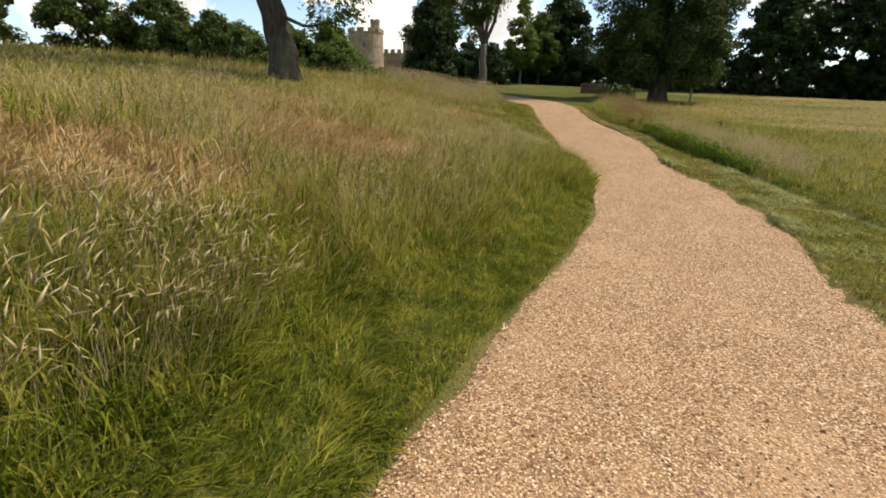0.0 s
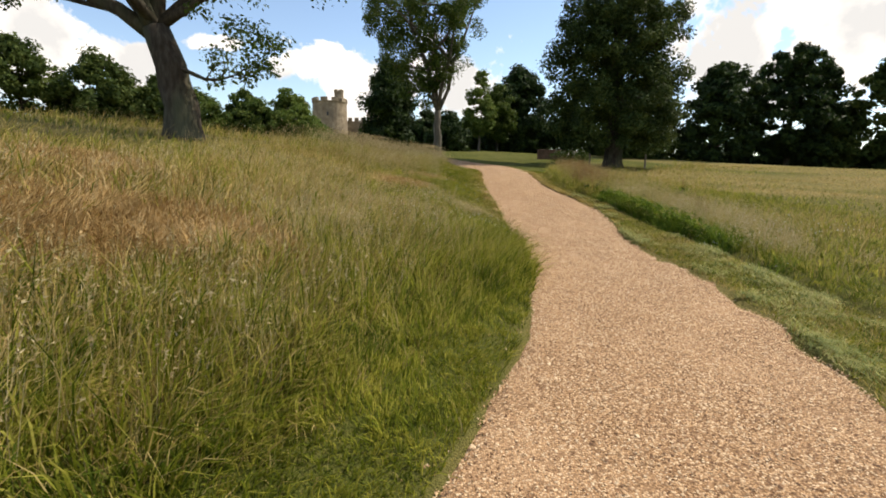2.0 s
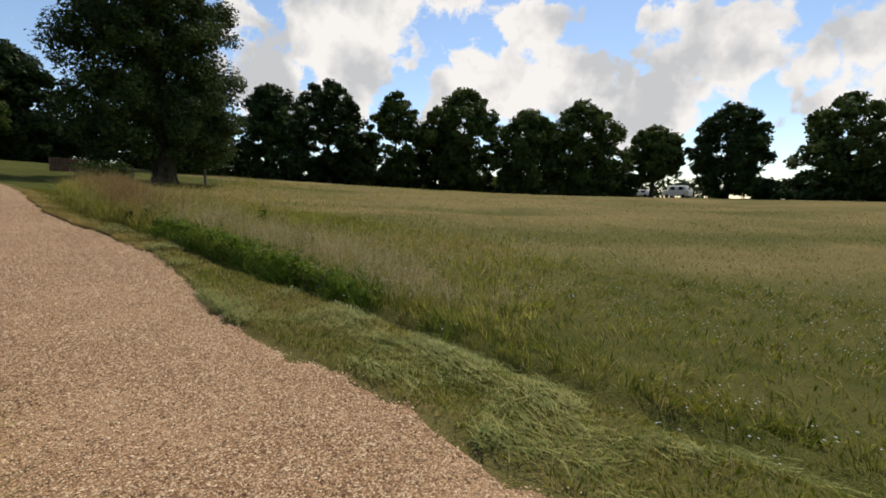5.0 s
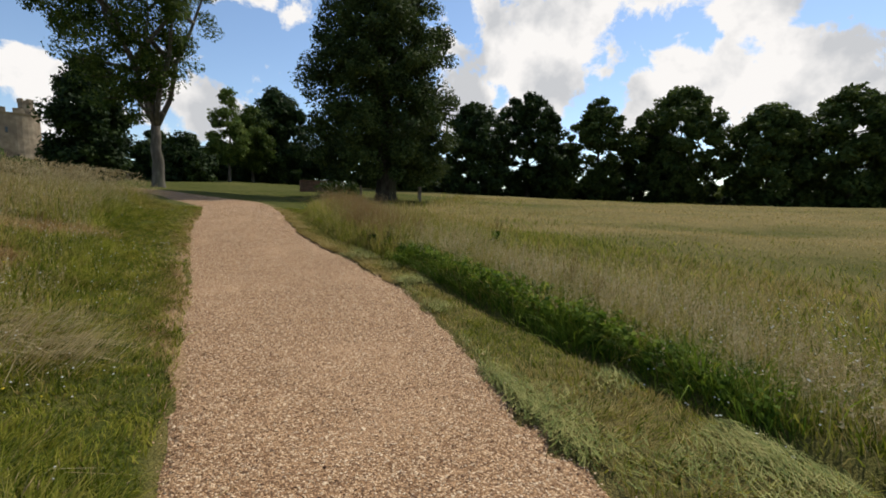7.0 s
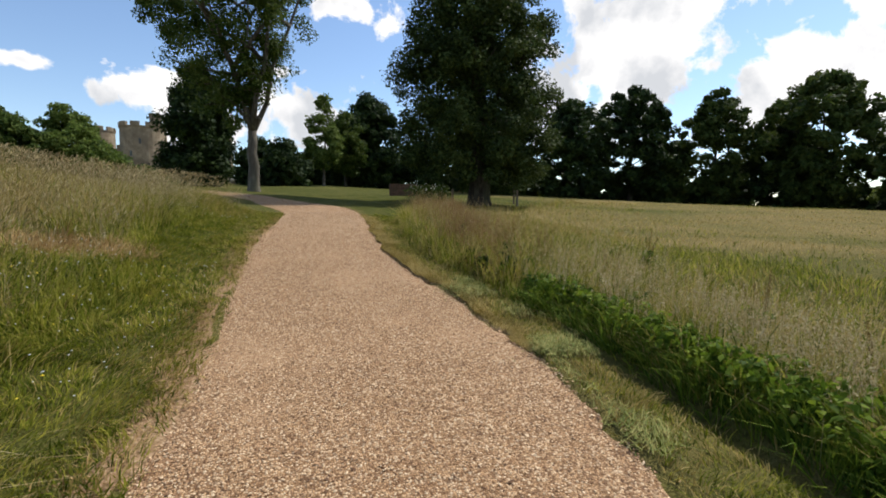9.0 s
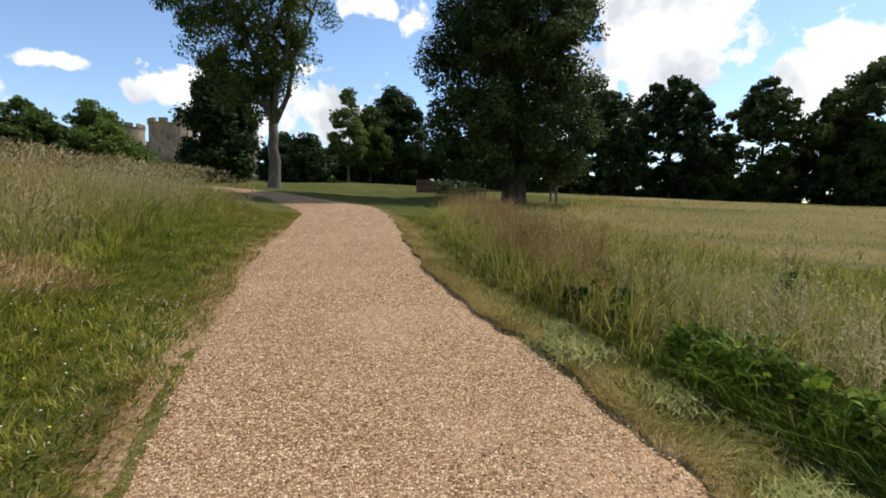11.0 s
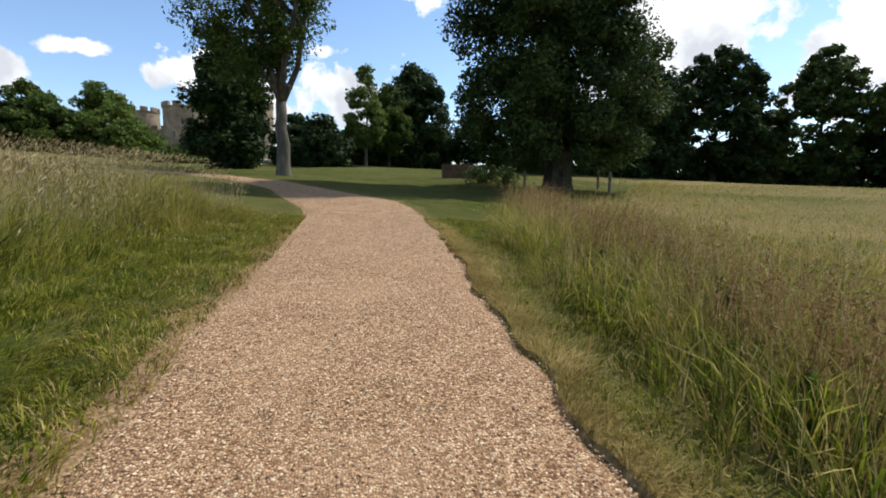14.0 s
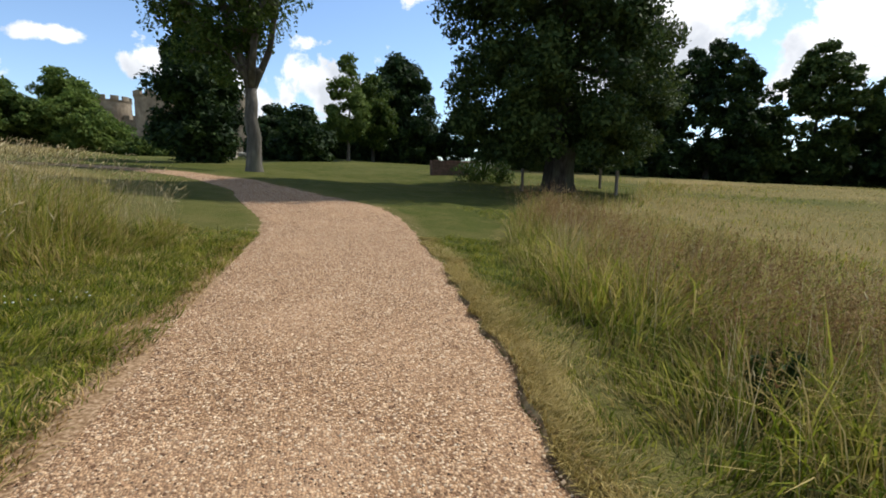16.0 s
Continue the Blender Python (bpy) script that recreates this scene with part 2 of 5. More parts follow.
M_BARK_PALE = material("pale_bark", [(0.06, 0.052, 0.042), (0.10, 0.088, 0.07), (0.17, 0.15, 0.12)], 5.0, 0.95, 0.03, 9.0, stretch=(1, 1, 0.3),
                       stain=(0.12, 0.12, 0.08), stain_scale=0.9)


def leaf_material(name, dark, mid, light, translucent=0.3):
    return material(name, [dark, mid, light], 0.45, 0.68, island=0.5, translucent=translucent, spec=0.14)


M_LEAF_OAK = leaf_material("oak_leaf", (0.024, 0.042, 0.012), (0.044, 0.07, 0.017), (0.082, 0.11, 0.027), 0.22)
M_LEAF_ASH = leaf_material("ash_leaf", (0.032, 0.06, 0.012), (0.062, 0.10, 0.018), (0.115, 0.15, 0.03), 0.36)
M_LEAF_DARK = leaf_material("dark_leaf", (0.012, 0.026, 0.008), (0.024, 0.046, 0.012), (0.05, 0.08, 0.018), 0.18)
M_LEAF_FIELD = leaf_material("field_tree_leaf", (0.03, 0.052, 0.012), (0.055, 0.085, 0.018), (0.10, 0.13, 0.03), 0.3)
M_LEAF_LIGHT = leaf_material("light_leaf", (0.06, 0.10, 0.02), (0.11, 0.16, 0.03), (0.17, 0.22, 0.05), 0.4)
M_CASTLE = material("castle_stone", [(0.17, 0.13, 0.085), (0.25, 0.20, 0.135), (0.33, 0.27, 0.185)], 0.9, 0.95, 0.05, 3.0,
                    stain=(0.13, 0.10, 0.07), stain_scale=0.25)
M_RUBBLE = material("rubble_stone", [(0.30, 0.26, 0.20), (0.42, 0.37, 0.29), (0.52, 0.47, 0.38)], 2.5, 0.95, 0.04, 6.0)
M_BRICK = material("old_brick", [(0.09, 0.05, 0.035), (0.15, 0.085, 0.06), (0.21, 0.13, 0.09)], 6.0, 0.95, 0.02, 20.0, stain=(0.07, 0.06, 0.04), stain_scale=1.1)
M_WOOD = material("grey_timber", [(0.12, 0.095, 0.07), (0.20, 0.165, 0.125), (0.27, 0.23, 0.18)], 9.0, 0.9, 0.01, 30.0, stretch=(1, 1, 0.15))
M_WHITE = material("white_coachwork", [(0.70, 0.70, 0.68), (0.80, 0.80, 0.78)], 1.2, 0.35, spec=0.5)
M_GLASS = material("dark_glass", [(0.015, 0.018, 0.02), (0.03, 0.034, 0.036)], 2.0, 0.08, spec=0.6)
M_TYRE = material("tyre_rubber", [(0.015, 0.015, 0.015), (0.03, 0.03, 0.03)], 9.0, 0.85)

# ---- the lie of the land ----
rng = np.random.default_rng(7)
TABLE = rng.random((64, 256, 256))


def vnoise(x, y, size, seed=0):
    """Smooth noise 0..1 over the plan, with blobs of that many metres."""
    t = TABLE[seed % 64]
    u, v = np.asarray(x) / size + 1000, np.asarray(y) / size + 1000
    i, j = np.floor(u).astype(int), np.floor(v).astype(int)
    f, g = u - i, v - j
    f, g = f * f * (3 - 2 * f), g * g * (3 - 2 * g)
    a, b = t[i % 256, j % 256], t[(i + 1) % 256, j % 256]
    c, d = t[i % 256, (j + 1) % 256], t[(i + 1) % 256, (j + 1) % 256]
    return (a * (1 - f) + b * f) * (1 - g) + (c * (1 - f) + d * f) * g


def smooth(lo, hi, v):
    s = np.clip((np.asarray(v, float) - lo) / (hi - lo), 0, 1)
    return s * s * (3 - 2 * s)


Y_DENSE = np.arange(-60, 140, 0.1)


def softened(ys, xs, width=1.0):
    v = np.interp(Y_DENSE, ys, xs)
    n = int(width / 0.1) | 1
    return np.convolve(np.pad(v, n // 2, mode="edge"), np.ones(n) / n, "valid")


LEFT_EDGE = softened([-60, -12, -0.5, 0, 0.6, 1.5, 2.2, 3.1, 4.8, 6.1, 7.6, 9, 10.6, 12, 14.2, 17, 18.5, 20, 21.2, 23, 27.9, 29.5, 31.5, 36, 40, 43, 45, 47, 140],
                     [-20, -4.6, -.48, -.28, 0, .35, .75, 1.2, 1.97, 2.4, 2.8, 2.9, 2.95, 3.1, 3.28, 3.38, 3.4, 3.48, 3.6, 3.78, 4.02, 3.9, 3.4, 2.4, .2, -3, -7, -14, -16], 0.7)
RIGHT_EDGE = softened([-60, -12, 0, 1.67, 2.9, 4.2, 5.3, 7, 9.5, 10.5, 11.2, 12.5, 14.5, 16, 17.3, 19, 20, 21.2, 22.8, 25, 29.6, 31.5, 33.7, 39, 42, 45, 47, 49, 140],
                      [-16, -.6, 3.15, 3.66, 3.98, 4.58, 4.9, 5.25, 5.32, 5.4, 5.52, 5.9, 6.15, 6.1, 5.9, 5.72, 5.76, 5.9, 6.1, 6.32, 6.8, 6.6, 5.6, 2.8, 0, -4.5, -9, -15.5, -17], 0.7)
PROFILE = softened([-60, -30, -4, -2, 0, 3, 6, 9, 12, 14, 16, 18, 20, 22, 25, 29, 35, 46, 60, 140],
                   [1.8, 1.2, .35, .25, .12, 0, -.03, -.05, .02, .1, .2, .38, .54, .64, .64, .62, .8, 1.4, 1.6, 1.8], 2.0)
# where the mown strip ends and the tall grass begins, to the right of the path
STRIP = softened([-60, -12, 0, 3.8, 5.7, 7, 9, 11, 13, 15, 17, 18.8, 20.8, 22, 24, 26, 28, 31, 34, 37, 41, 46, 140],
                 [-12, 2.4, 5.4, 6.2, 6.45, 6.56, 6.72, 6.76, 6.74, 6.76, 6.48, 6.2, 6.32, 6.55, 6.95, 7.5, 8.2, 10, 13, 17, 22, 26, 30], 0.8)
RISE = 0.0445                        # the whole hillside climbs ahead
PATH_Z = PROFILE + RISE * Y_DENSE
SLOPE_L, SLOPE_R = np.gradient(LEFT_EDGE, 0.1), np.gradient(RIGHT_EDGE, 0.1)


def sides(x, y):
    """Distances out from the path's left edge and from its right edge (negative inside)."""
    xl, xr = np.interp(y, Y_DENSE, LEFT_EDGE), np.interp(y, Y_DENSE, RIGHT_EDGE)
    cl = 1 / np.sqrt(1 + np.interp(y, Y_DENSE, SLOPE_L) ** 2)
    cr = 1 / np.sqrt(1 + np.interp(y, Y_DENSE, SLOPE_R) ** 2)
    return (xl - x) * cl, (x - xr) * cr


def land(x, y):
    x, y = np.asarray(x, float), np.asarray(y, float)
    dl, dr = sides(x, y)
    zp = np.interp(y, Y_DENSE, PROFILE)
    hill = 2.2 + 0.2 * smooth(10, 18, y) + 0.012 * np.clip(-x - 8, 0, 120) + 0.5 * smooth(50, 90, y)
    up = 1 - np.exp(-(np.maximum(dl, 0) / (5.5 + 4.0 * smooth(7, 16, y))) ** 1.3)
    hill = hill + 0.5 * smooth(4, 8, dl) * smooth(10, 14, y) * (1 - smooth(19, 26, y))
    r = np.hypot(x - 3, y)
    field = -0.08 + 0.017 * np.clip(r - 14, 0, 75) + 0.5 * smooth(40, 56, y) * (1 - smooth(8, 26, x))
    climb = RISE * np.clip(y, -60, 170)
    level = smooth(25, 85, x)
    field = field * (1 - level) + (1.8 - climb) * level
    near = np.exp(-(np.maximum(dr, 0) / 5.0) ** 2)
    z = np.where(dl > 0, zp + (hill - zp) * up, np.where(dr > 0, zp * near + field * (1 - near), zp))
    out = np.clip(np.maximum(dl, dr) / 1.5, 0, 1)
    z = z + out * ((vnoise(x, y, 1.7, 1) - 0.5) * 0.09 + (vnoise(x, y, 6.0, 2) - 0.5) * 0.18)
    z = np.where((dl < 0) & (dr < 0), z - 0.03, z)
    # a shallow gutter where the mower's edge meets the tall growth
    cut = np.abs(x - np.interp(y, Y_DENSE, STRIP) - 0.02)
    z = z - 0.13 * (1 - smooth(0.05, 0.24, cut)) * smooth(3.5, 6.5, y) * (1 - smooth(13, 15.5, y))
    z = z + climb
    return z * (1 - smooth(180, 600, r)) + 1.5 * smooth(180, 600, r)


def link_arrays(name, verts, tris, mat, parent=None, smooth_shade=False):
    """One mesh object from arrays of corners and triangles."""
    me = bpy.data.meshes.new(name)
    verts, tris = np.asarray(verts, np.float32), np.asarray(tris, np.int32)
    me.vertices.add(len(verts))
    me.vertices.foreach_set("co", verts.ravel())
    me.loops.add(tris.size)
    me.loops.foreach_set("vertex_index", tris.ravel())
    me.polygons.add(len(tris))
    me.polygons.foreach_set("loop_start", np.arange(0, tris.size, 3, dtype=np.int32))
    if smooth_shade:
        me.polygons.foreach_set("use_smooth", np.ones(len(tris), bool))
    me.materials.append(mat)
    me.update(calc_edges=True)
    ob = new(name, me)
    ob.parent = parent
    return ob


def part(name, bm, mat, parent=None, label=""):
    """Links a bmesh as one mesh object under a thing."""
    me = bpy.data.meshes.new(name)
    bm.to_mesh(me)
    bm.free()
    me.materials.append(mat)
    ob = new(name, me)
    ob.parent = parent
    return tagged(ob, label)


def grid_tris(rows, cols):
    i = np.arange(rows - 1)[:, None] * cols + np.arange(cols - 1)[None]
    i = i.ravel()
    return np.concatenate([np.stack([i, i + 1, i + cols + 1], 1), np.stack([i, i + cols + 1, i + cols], 1)])


def spaced(stops):
    """Coordinates with a step for each stretch: (from, to, step)."""
    v = np.concatenate([np.arange(a, b - 1e-6, s) for a, b, s in stops])
    return np.append(v, stops[-1][1])


gx = spaced([(-2600, -600, 400), (-600, -160, 60), (-160, -40, 10), (-40, -12, 1.5), (-12, -2, 0.4), (-2, 9, 0.14), (9, 20, 0.5), (20, 60, 2), (60, 160, 8), (160, 600, 55), (600, 2600, 400)])
gy = spaced([(-2600, -600, 400), (-600, -100, 60), (-100, -20, 8), (-20, -4, 0.8), (-4, 32, 0.2), (32, 60, 0.6), (60, 180, 5), (180, 600, 60), (600, 2600, 400)])
GX, GY = np.meshgrid(gx, gy)
GZ = land(GX, GY)
ground = link_arrays("ground", np.stack([GX.ravel(), GY.ravel(), GZ.ravel()], 1), grid_tris(len(gy), len(gx)), M_GROUND, smooth_shade=True)
tagged(ground, "grassy meadow and lawn ground with a bank", "ground", kind="structure")


BARE = ((-3.3, 2.6, 1.2), (-4.8, 2.2, 1.0), (-1.1, 5.8, 0.9), (-1.9, 5.4, 1.3), (1.3, 18.2, 0.7), (0.6, 15.6, 0.8), (-3.4, 7.5, 1.0))


def bare(x, y):
    """Dried-out patches of the bank, 0..1."""
    worn = np.zeros(np.shape(x))
    for bx, by, br in BARE:
        worn = np.maximum(worn, np.exp(-(((x - bx) / br) ** 2 + ((y - by) / (br * 0.7)) ** 2)))
    return np.clip(worn * (0.5 + vnoise(x, y, 0.5, 45)), 0, 1)


def dryness(x, y):
    """How far the grass has dried to straw: 0 green, 1 straw."""
    dl, dr = sides(x, y)
    strip = np.interp(y, Y_DENSE, STRIP)
    left = 0.02 + 0.18 * smooth(10, 14, y) + 0.10 * smooth(1.2, 2.2, dl) * (1 - smooth(2.5, 5, y)) + 0.58 * smooth(0.9, 4.2, dl) + 0.75 * (vnoise(x, y, 2.6, 5) - 0.5) * smooth(0.3, 1.6, dl)
    far = np.hypot(x - 6, y - 12)
    right = 0.38 + 0.36 * smooth(4, 22, far) * smooth(0.1, 1.5, x - strip) + (0.5 * (vnoise(x, y, 3.0, 6) - 0.5) + 0.8 * (vnoise(x, y, 9.0, 62) - 0.5)) * smooth(0, 3, x - strip)
    right = right + 0.2 * smooth(12, 40, x - strip)
    across, along = x * 0.8 - y * 0.6, x * 0.6 + y * 0.8
    right = right + (0.85 * (vnoise(across / 4, along, 2.4, 55) - 0.5) + 0.6 * (vnoise(across / 3, along, 6.0, 56) - 0.5)) * smooth(2, 8, x - strip)
    green_corner = (1 - smooth(6, 12.5, y + 4 * (vnoise(x, y, 3.0, 60) - 0.5))) * (1 - smooth(4, 15, x - strip + 4 * (vnoise(x, y, 3.0, 61) - 0.5)))
    right = right * (1 - 0.6 * green_corner)
    left = np.maximum(left, 0.35 * (1 - smooth(0.05, 0.35, dl)) * smooth(10, 14, y))
    lawn = (x < strip) & (y > 24)
    right = np.where(x < strip, 0.42 + 0.6 * (vnoise(x, y, 1.5, 7) - 0.5), right)
    right = np.where(lawn, 0.05, right)
    right = np.maximum(right, 0.5 * (1 - smooth(0.05, 0.35, dr)))
    left = np.maximum(left, bare(x, y))
    return np.clip(np.where(dl > 0, left, right), 0, 1)


attr = ground.data.attributes.new("dry", "FLOAT", "POINT")
attr.data.foreach_set("value", dryness(GX.ravel(), GY.ravel()).astype(np.float32))

# ---- the gravel path ----
py = np.arange(-14, 48.01, 0.12)
cols = 25
u = np.linspace(0, 1, cols)[None]
wob_l = (vnoise(py * 0 + 3, py, 0.35, 8) - 0.5) * 0.09 + (vnoise(py * 0, py, 1.1, 9) - 0.5) * 0.12 - (0.10 + 0.22 * (vnoise(py * 0, py, 0.6, 44) - 0.4)) * smooth(11, 14, py) * (1 - smooth(25, 28, py))
wob_r = (vnoise(py * 0 + 9, py, 0.2, 10) - 0.5) * (0.12 + 0.12 * (1 - smooth(10, 13, py))) + (vnoise(py * 0, py, 1.1, 11) - 0.5) * 0.16
pl, pr = np.interp(py, Y_DENSE, LEFT_EDGE) + wob_l, np.interp(py, Y_DENSE, RIGHT_EDGE) + wob_r
PX = pl[:, None] * (1 - u) + pr[:, None] * u
PY = np.repeat(py[:, None], cols, 1)


def path_z(x, y, across):
    z = np.interp(y, Y_DENSE, PATH_Z) + 0.025 * (1 - (2 * across - 1) ** 2) - 0.006
    return z + (vnoise(x, y, 0.5, 12) - 0.5) * 0.016 + (vnoise(x, y, 0.16, 13) - 0.5) * 0.008


PZ = path_z(PX, PY, u)
PZ[:, 0] -= 0.03
PZ[:, -1] -= 0.03
gravel_path = link_arrays("path", np.stack([PX.ravel(), PY.ravel(), PZ.ravel()], 1), grid_tris(len(py), cols), M_GRAVEL, smooth_shade=True)
tagged(gravel_path, "winding path of buff gravel across the meadow", "path", kind="structure")


def chips(n, y0, y1, size, seed):
    """Loose angular stones lying on the path."""
    r = np.random.default_rng(seed)
    y, a = r.uniform(y0, y1, n), np.where(r.random(n) < 0.93, r.uniform(0.012, 0.988, n), r.uniform(-0.07, 1.05, n))
    l, rr = np.interp(y, py, pl), np.interp(y, py, pr)
    x = l * (1 - a) + rr * a
    z = np.where((a > 0) & (a < 1), path_z(x, y, np.clip(a, 0, 1)), land(x, y))
    s = size * r.uniform(0.5, 1.25, n) * (1 + 0.6 * (r.random(n) > 0.985))
    turn = r.uniform(0, 2 * np.pi, n)
    base = np.array([[1, 0, 0], [0.1, 0.75, 0], [-0.95, 0.1, 0], [-0.1, -0.7, 0.0], [0.15, 0.1, 0.58]])
    p = base[None] * (1 + r.uniform(-0.35, 0.35, (n, 5, 3))) * s[:, None, None]
    tilt = r.uniform(-0.5, 0.5, (n, 2))
    p[:, :, 2] += p[:, :, 0] * tilt[:, :1] + p[:, :, 1] * tilt[:, 1:]
    c, si = np.cos(turn)[:, None], np.sin(turn)[:, None]
    q = np.stack([p[:, :, 0] * c - p[:, :, 1] * si, p[:, :, 0] * si + p[:, :, 1] * c, p[:, :, 2]], 2)
    q += np.stack([x, y, z + s * 0.12], 1)[:, None]
    f = np.array([[0, 1, 4], [1, 2, 4], [2, 3, 4], [3, 0, 4]])
    t = (np.arange(n)[:, None, None] * 5 + f[None]).reshape(-1, 3)
    return q.reshape(-1, 3), t


v1, t1 = chips(88000, -1.2, 15, 0.0104, 21)
v2, t2 = chips(70000, 15, 29, 0.0092, 22)
v3, t3 = chips(9000, 29, 39, 0.014, 23)
stones = link_arrays("loose_gravel", np.concatenate([v1, v2, v3]), np.concatenate([t1, t2 + len(v1), t3 + len(v1) + len(v2)]), M_STONE_CHIP)
tagged(stones, "loose buff and tan gravel chips on the path", "gravel", kind="stuff")

# turf lip along the right edge of the path, cut to a small step
ly = np.arange(14.5, 27, 0.08)
lx = np.interp(ly, py, pr)
wl = 0.16 + 0.16 * (vnoise(ly * 0, ly, 0.6, 14) - 0.5)
hl = (0.004 + 0.020 * (vnoise(ly * 0, ly, 0.22, 15) - 0.35)) * smooth(14.5, 17, ly) * (1 - smooth(23.5, 26.5, ly))
prof = [(-0.03, -0.03), (0.0, 0.6), (0.1, 1.0), (0.4, 1.05), (0.75, 0.7), (1.0, -0.1)]
LV = []
for k, (a, b) in enumerate(prof):
    jit = (vnoise(ly * 0, ly, 0.14, 16 + max(k, 2)) - 0.5) * 0.045
    xx = lx + (a if a < 0 else a * wl) + jit
    base_z = np.interp(ly, Y_DENSE, PATH_Z)
    zz = base_z + b * hl if k < 5 else np.minimum(land(xx, ly), base_z) - 0.02
    LV.append(np.stack([xx, ly, zz - (0.03 if k == 0 else 0)], 1))
LV = np.stack(LV, 1)
lip = link_arrays("path_edge", LV.reshape(-1, 3), grid_tris(len(ly), len(prof))[:, ::-1], M_SOIL, smooth_shade=True)
tagged(lip, "low ragged turf and soil lip edging the gravel", "path edge", kind="structure")

# trodden dusty earth where the grass thins along the left edge
ly = np.arange(11.5, 27, 0.1)
lx = np.interp(ly, py, pl)
wl = (0.03 + 0.20 * vnoise(ly * 0, ly, 0.9, 33)) * smooth(12, 15, ly) * (1 - smooth(24, 27, ly)) + 0.02
LV = []
for k, a in enumerate((-0.36, -0.24, 0.25, 0.5, 0.8, 1.0)):
    xx = lx - (a if a < 0 else a * wl) + (vnoise(ly * 0, ly, 0.16, 34) - 0.5) * 0.07
    LV.append(np.stack([xx, ly, land(xx, ly) + (-0.02, 0.008, 0.012, 0.012, 0.01, -0.02)[k]], 1))
LV = np.stack(LV, 1)
dust = link_arrays("path_edge", LV.reshape(-1, 3), grid_tris(len(ly), 6), M_DUST, smooth_shade=True)
tagged(dust, "trodden dusty brown earth between gravel and grass", "path edge", kind="structure")

# ---- trees ----


def tube(bm, pts, radii, sides_n=8):
    """A tapered bent tube through the points."""
    rings = []
    for i, p in enumerate(pts):
        d = (pts[min(i + 1, len(pts) - 1)] - pts[max(i - 1, 0)]).normalized()
        a = d.orthogonal().normalized()
        if i and abs(prev.dot(d)) < 0.95:
            a = (prev - d * prev.dot(d)).normalized()
        prev = a
        b = d.cross(a)
        rings.append([bm.verts.new(p + (a * math.cos(t) + b * math.sin(t)) * radii[i])
                      for t in (2 * math.pi * k / sides_n for k in range(sides_n))])
    for r0, r1 in zip(rings, rings[1:]):
        for k in range(sides_n):
            f = bm.faces.new((r0[k], r0[(k + 1) % sides_n], r1[(k + 1) % sides_n], r1[k]))
            f.smooth = True
    bm.faces.new(rings[-1])
    bm.faces.new(rings[0][::-1])


def bent(rnd, start, end, n, wander, sag=0.0):
    pts = []
    for i in range(n + 1):
        f = i / n
        p = start.lerp(end, f)
        k = wander * math.sin(math.pi * f)
        pts.append(p + Vector((rnd.uniform(-k, k), rnd.uniform(-k, k), rnd.uniform(-k, k) * 0.6 - sag * math.sin(math.pi * f))))
    return pts


def leaf_cloud(r, centres, radii, per, size, flat=0.75, simple=False):
    """Small folded leaf sprays round the clump centres; plain pointed ones for trees far off."""
    n = len(centres) * per
    c = np.repeat(centres, per, 0)
    rad = np.repeat(radii, per)
    d = r.normal(size=(n, 3))
    d /= np.linalg.norm(d, axis=1)[:, None]
    k = r.random(n) ** 0.42
    pos = c + d * (rad * k)[:, None] * np.array([1, 1, flat])
    nrm = d * 0.6 + r.normal(size=(n, 3)) * 0.6 + np.array([0, 0, 0.5])
    nrm /= np.linalg.norm(nrm, axis=1)[:, None]
    a = np.cross(nrm, r.normal(size=(n, 3)))
    a /= np.linalg.norm(a, axis=1)[:, None] + 1e-9
    b = np.cross(nrm, a)
    s = (size * r.uniform(0.55, 1.35, n))[:, None]
    droop = np.array([0, 0, -0.25]) * s
    if simple:
        v = np.stack([pos - a * s + b * s * 0.6, pos - a * s * 0.6 - b * s * 0.7, pos + a * s + droop], 1)
        return v.reshape(-1, 3), np.arange(n * 3).reshape(-1, 3)
    v = np.stack([pos - a * s, pos + b * s * 0.55 + nrm * s * 0.12, pos + a * s + droop, pos - b * s * 0.55 + nrm * s * 0.12], 1)
    t = (np.arange(n)[:, None, None] * 4 + np.array([[0, 1, 3], [1, 2, 3]])[None]).reshape(-1, 3)
    return v.reshape(-1, 3), t


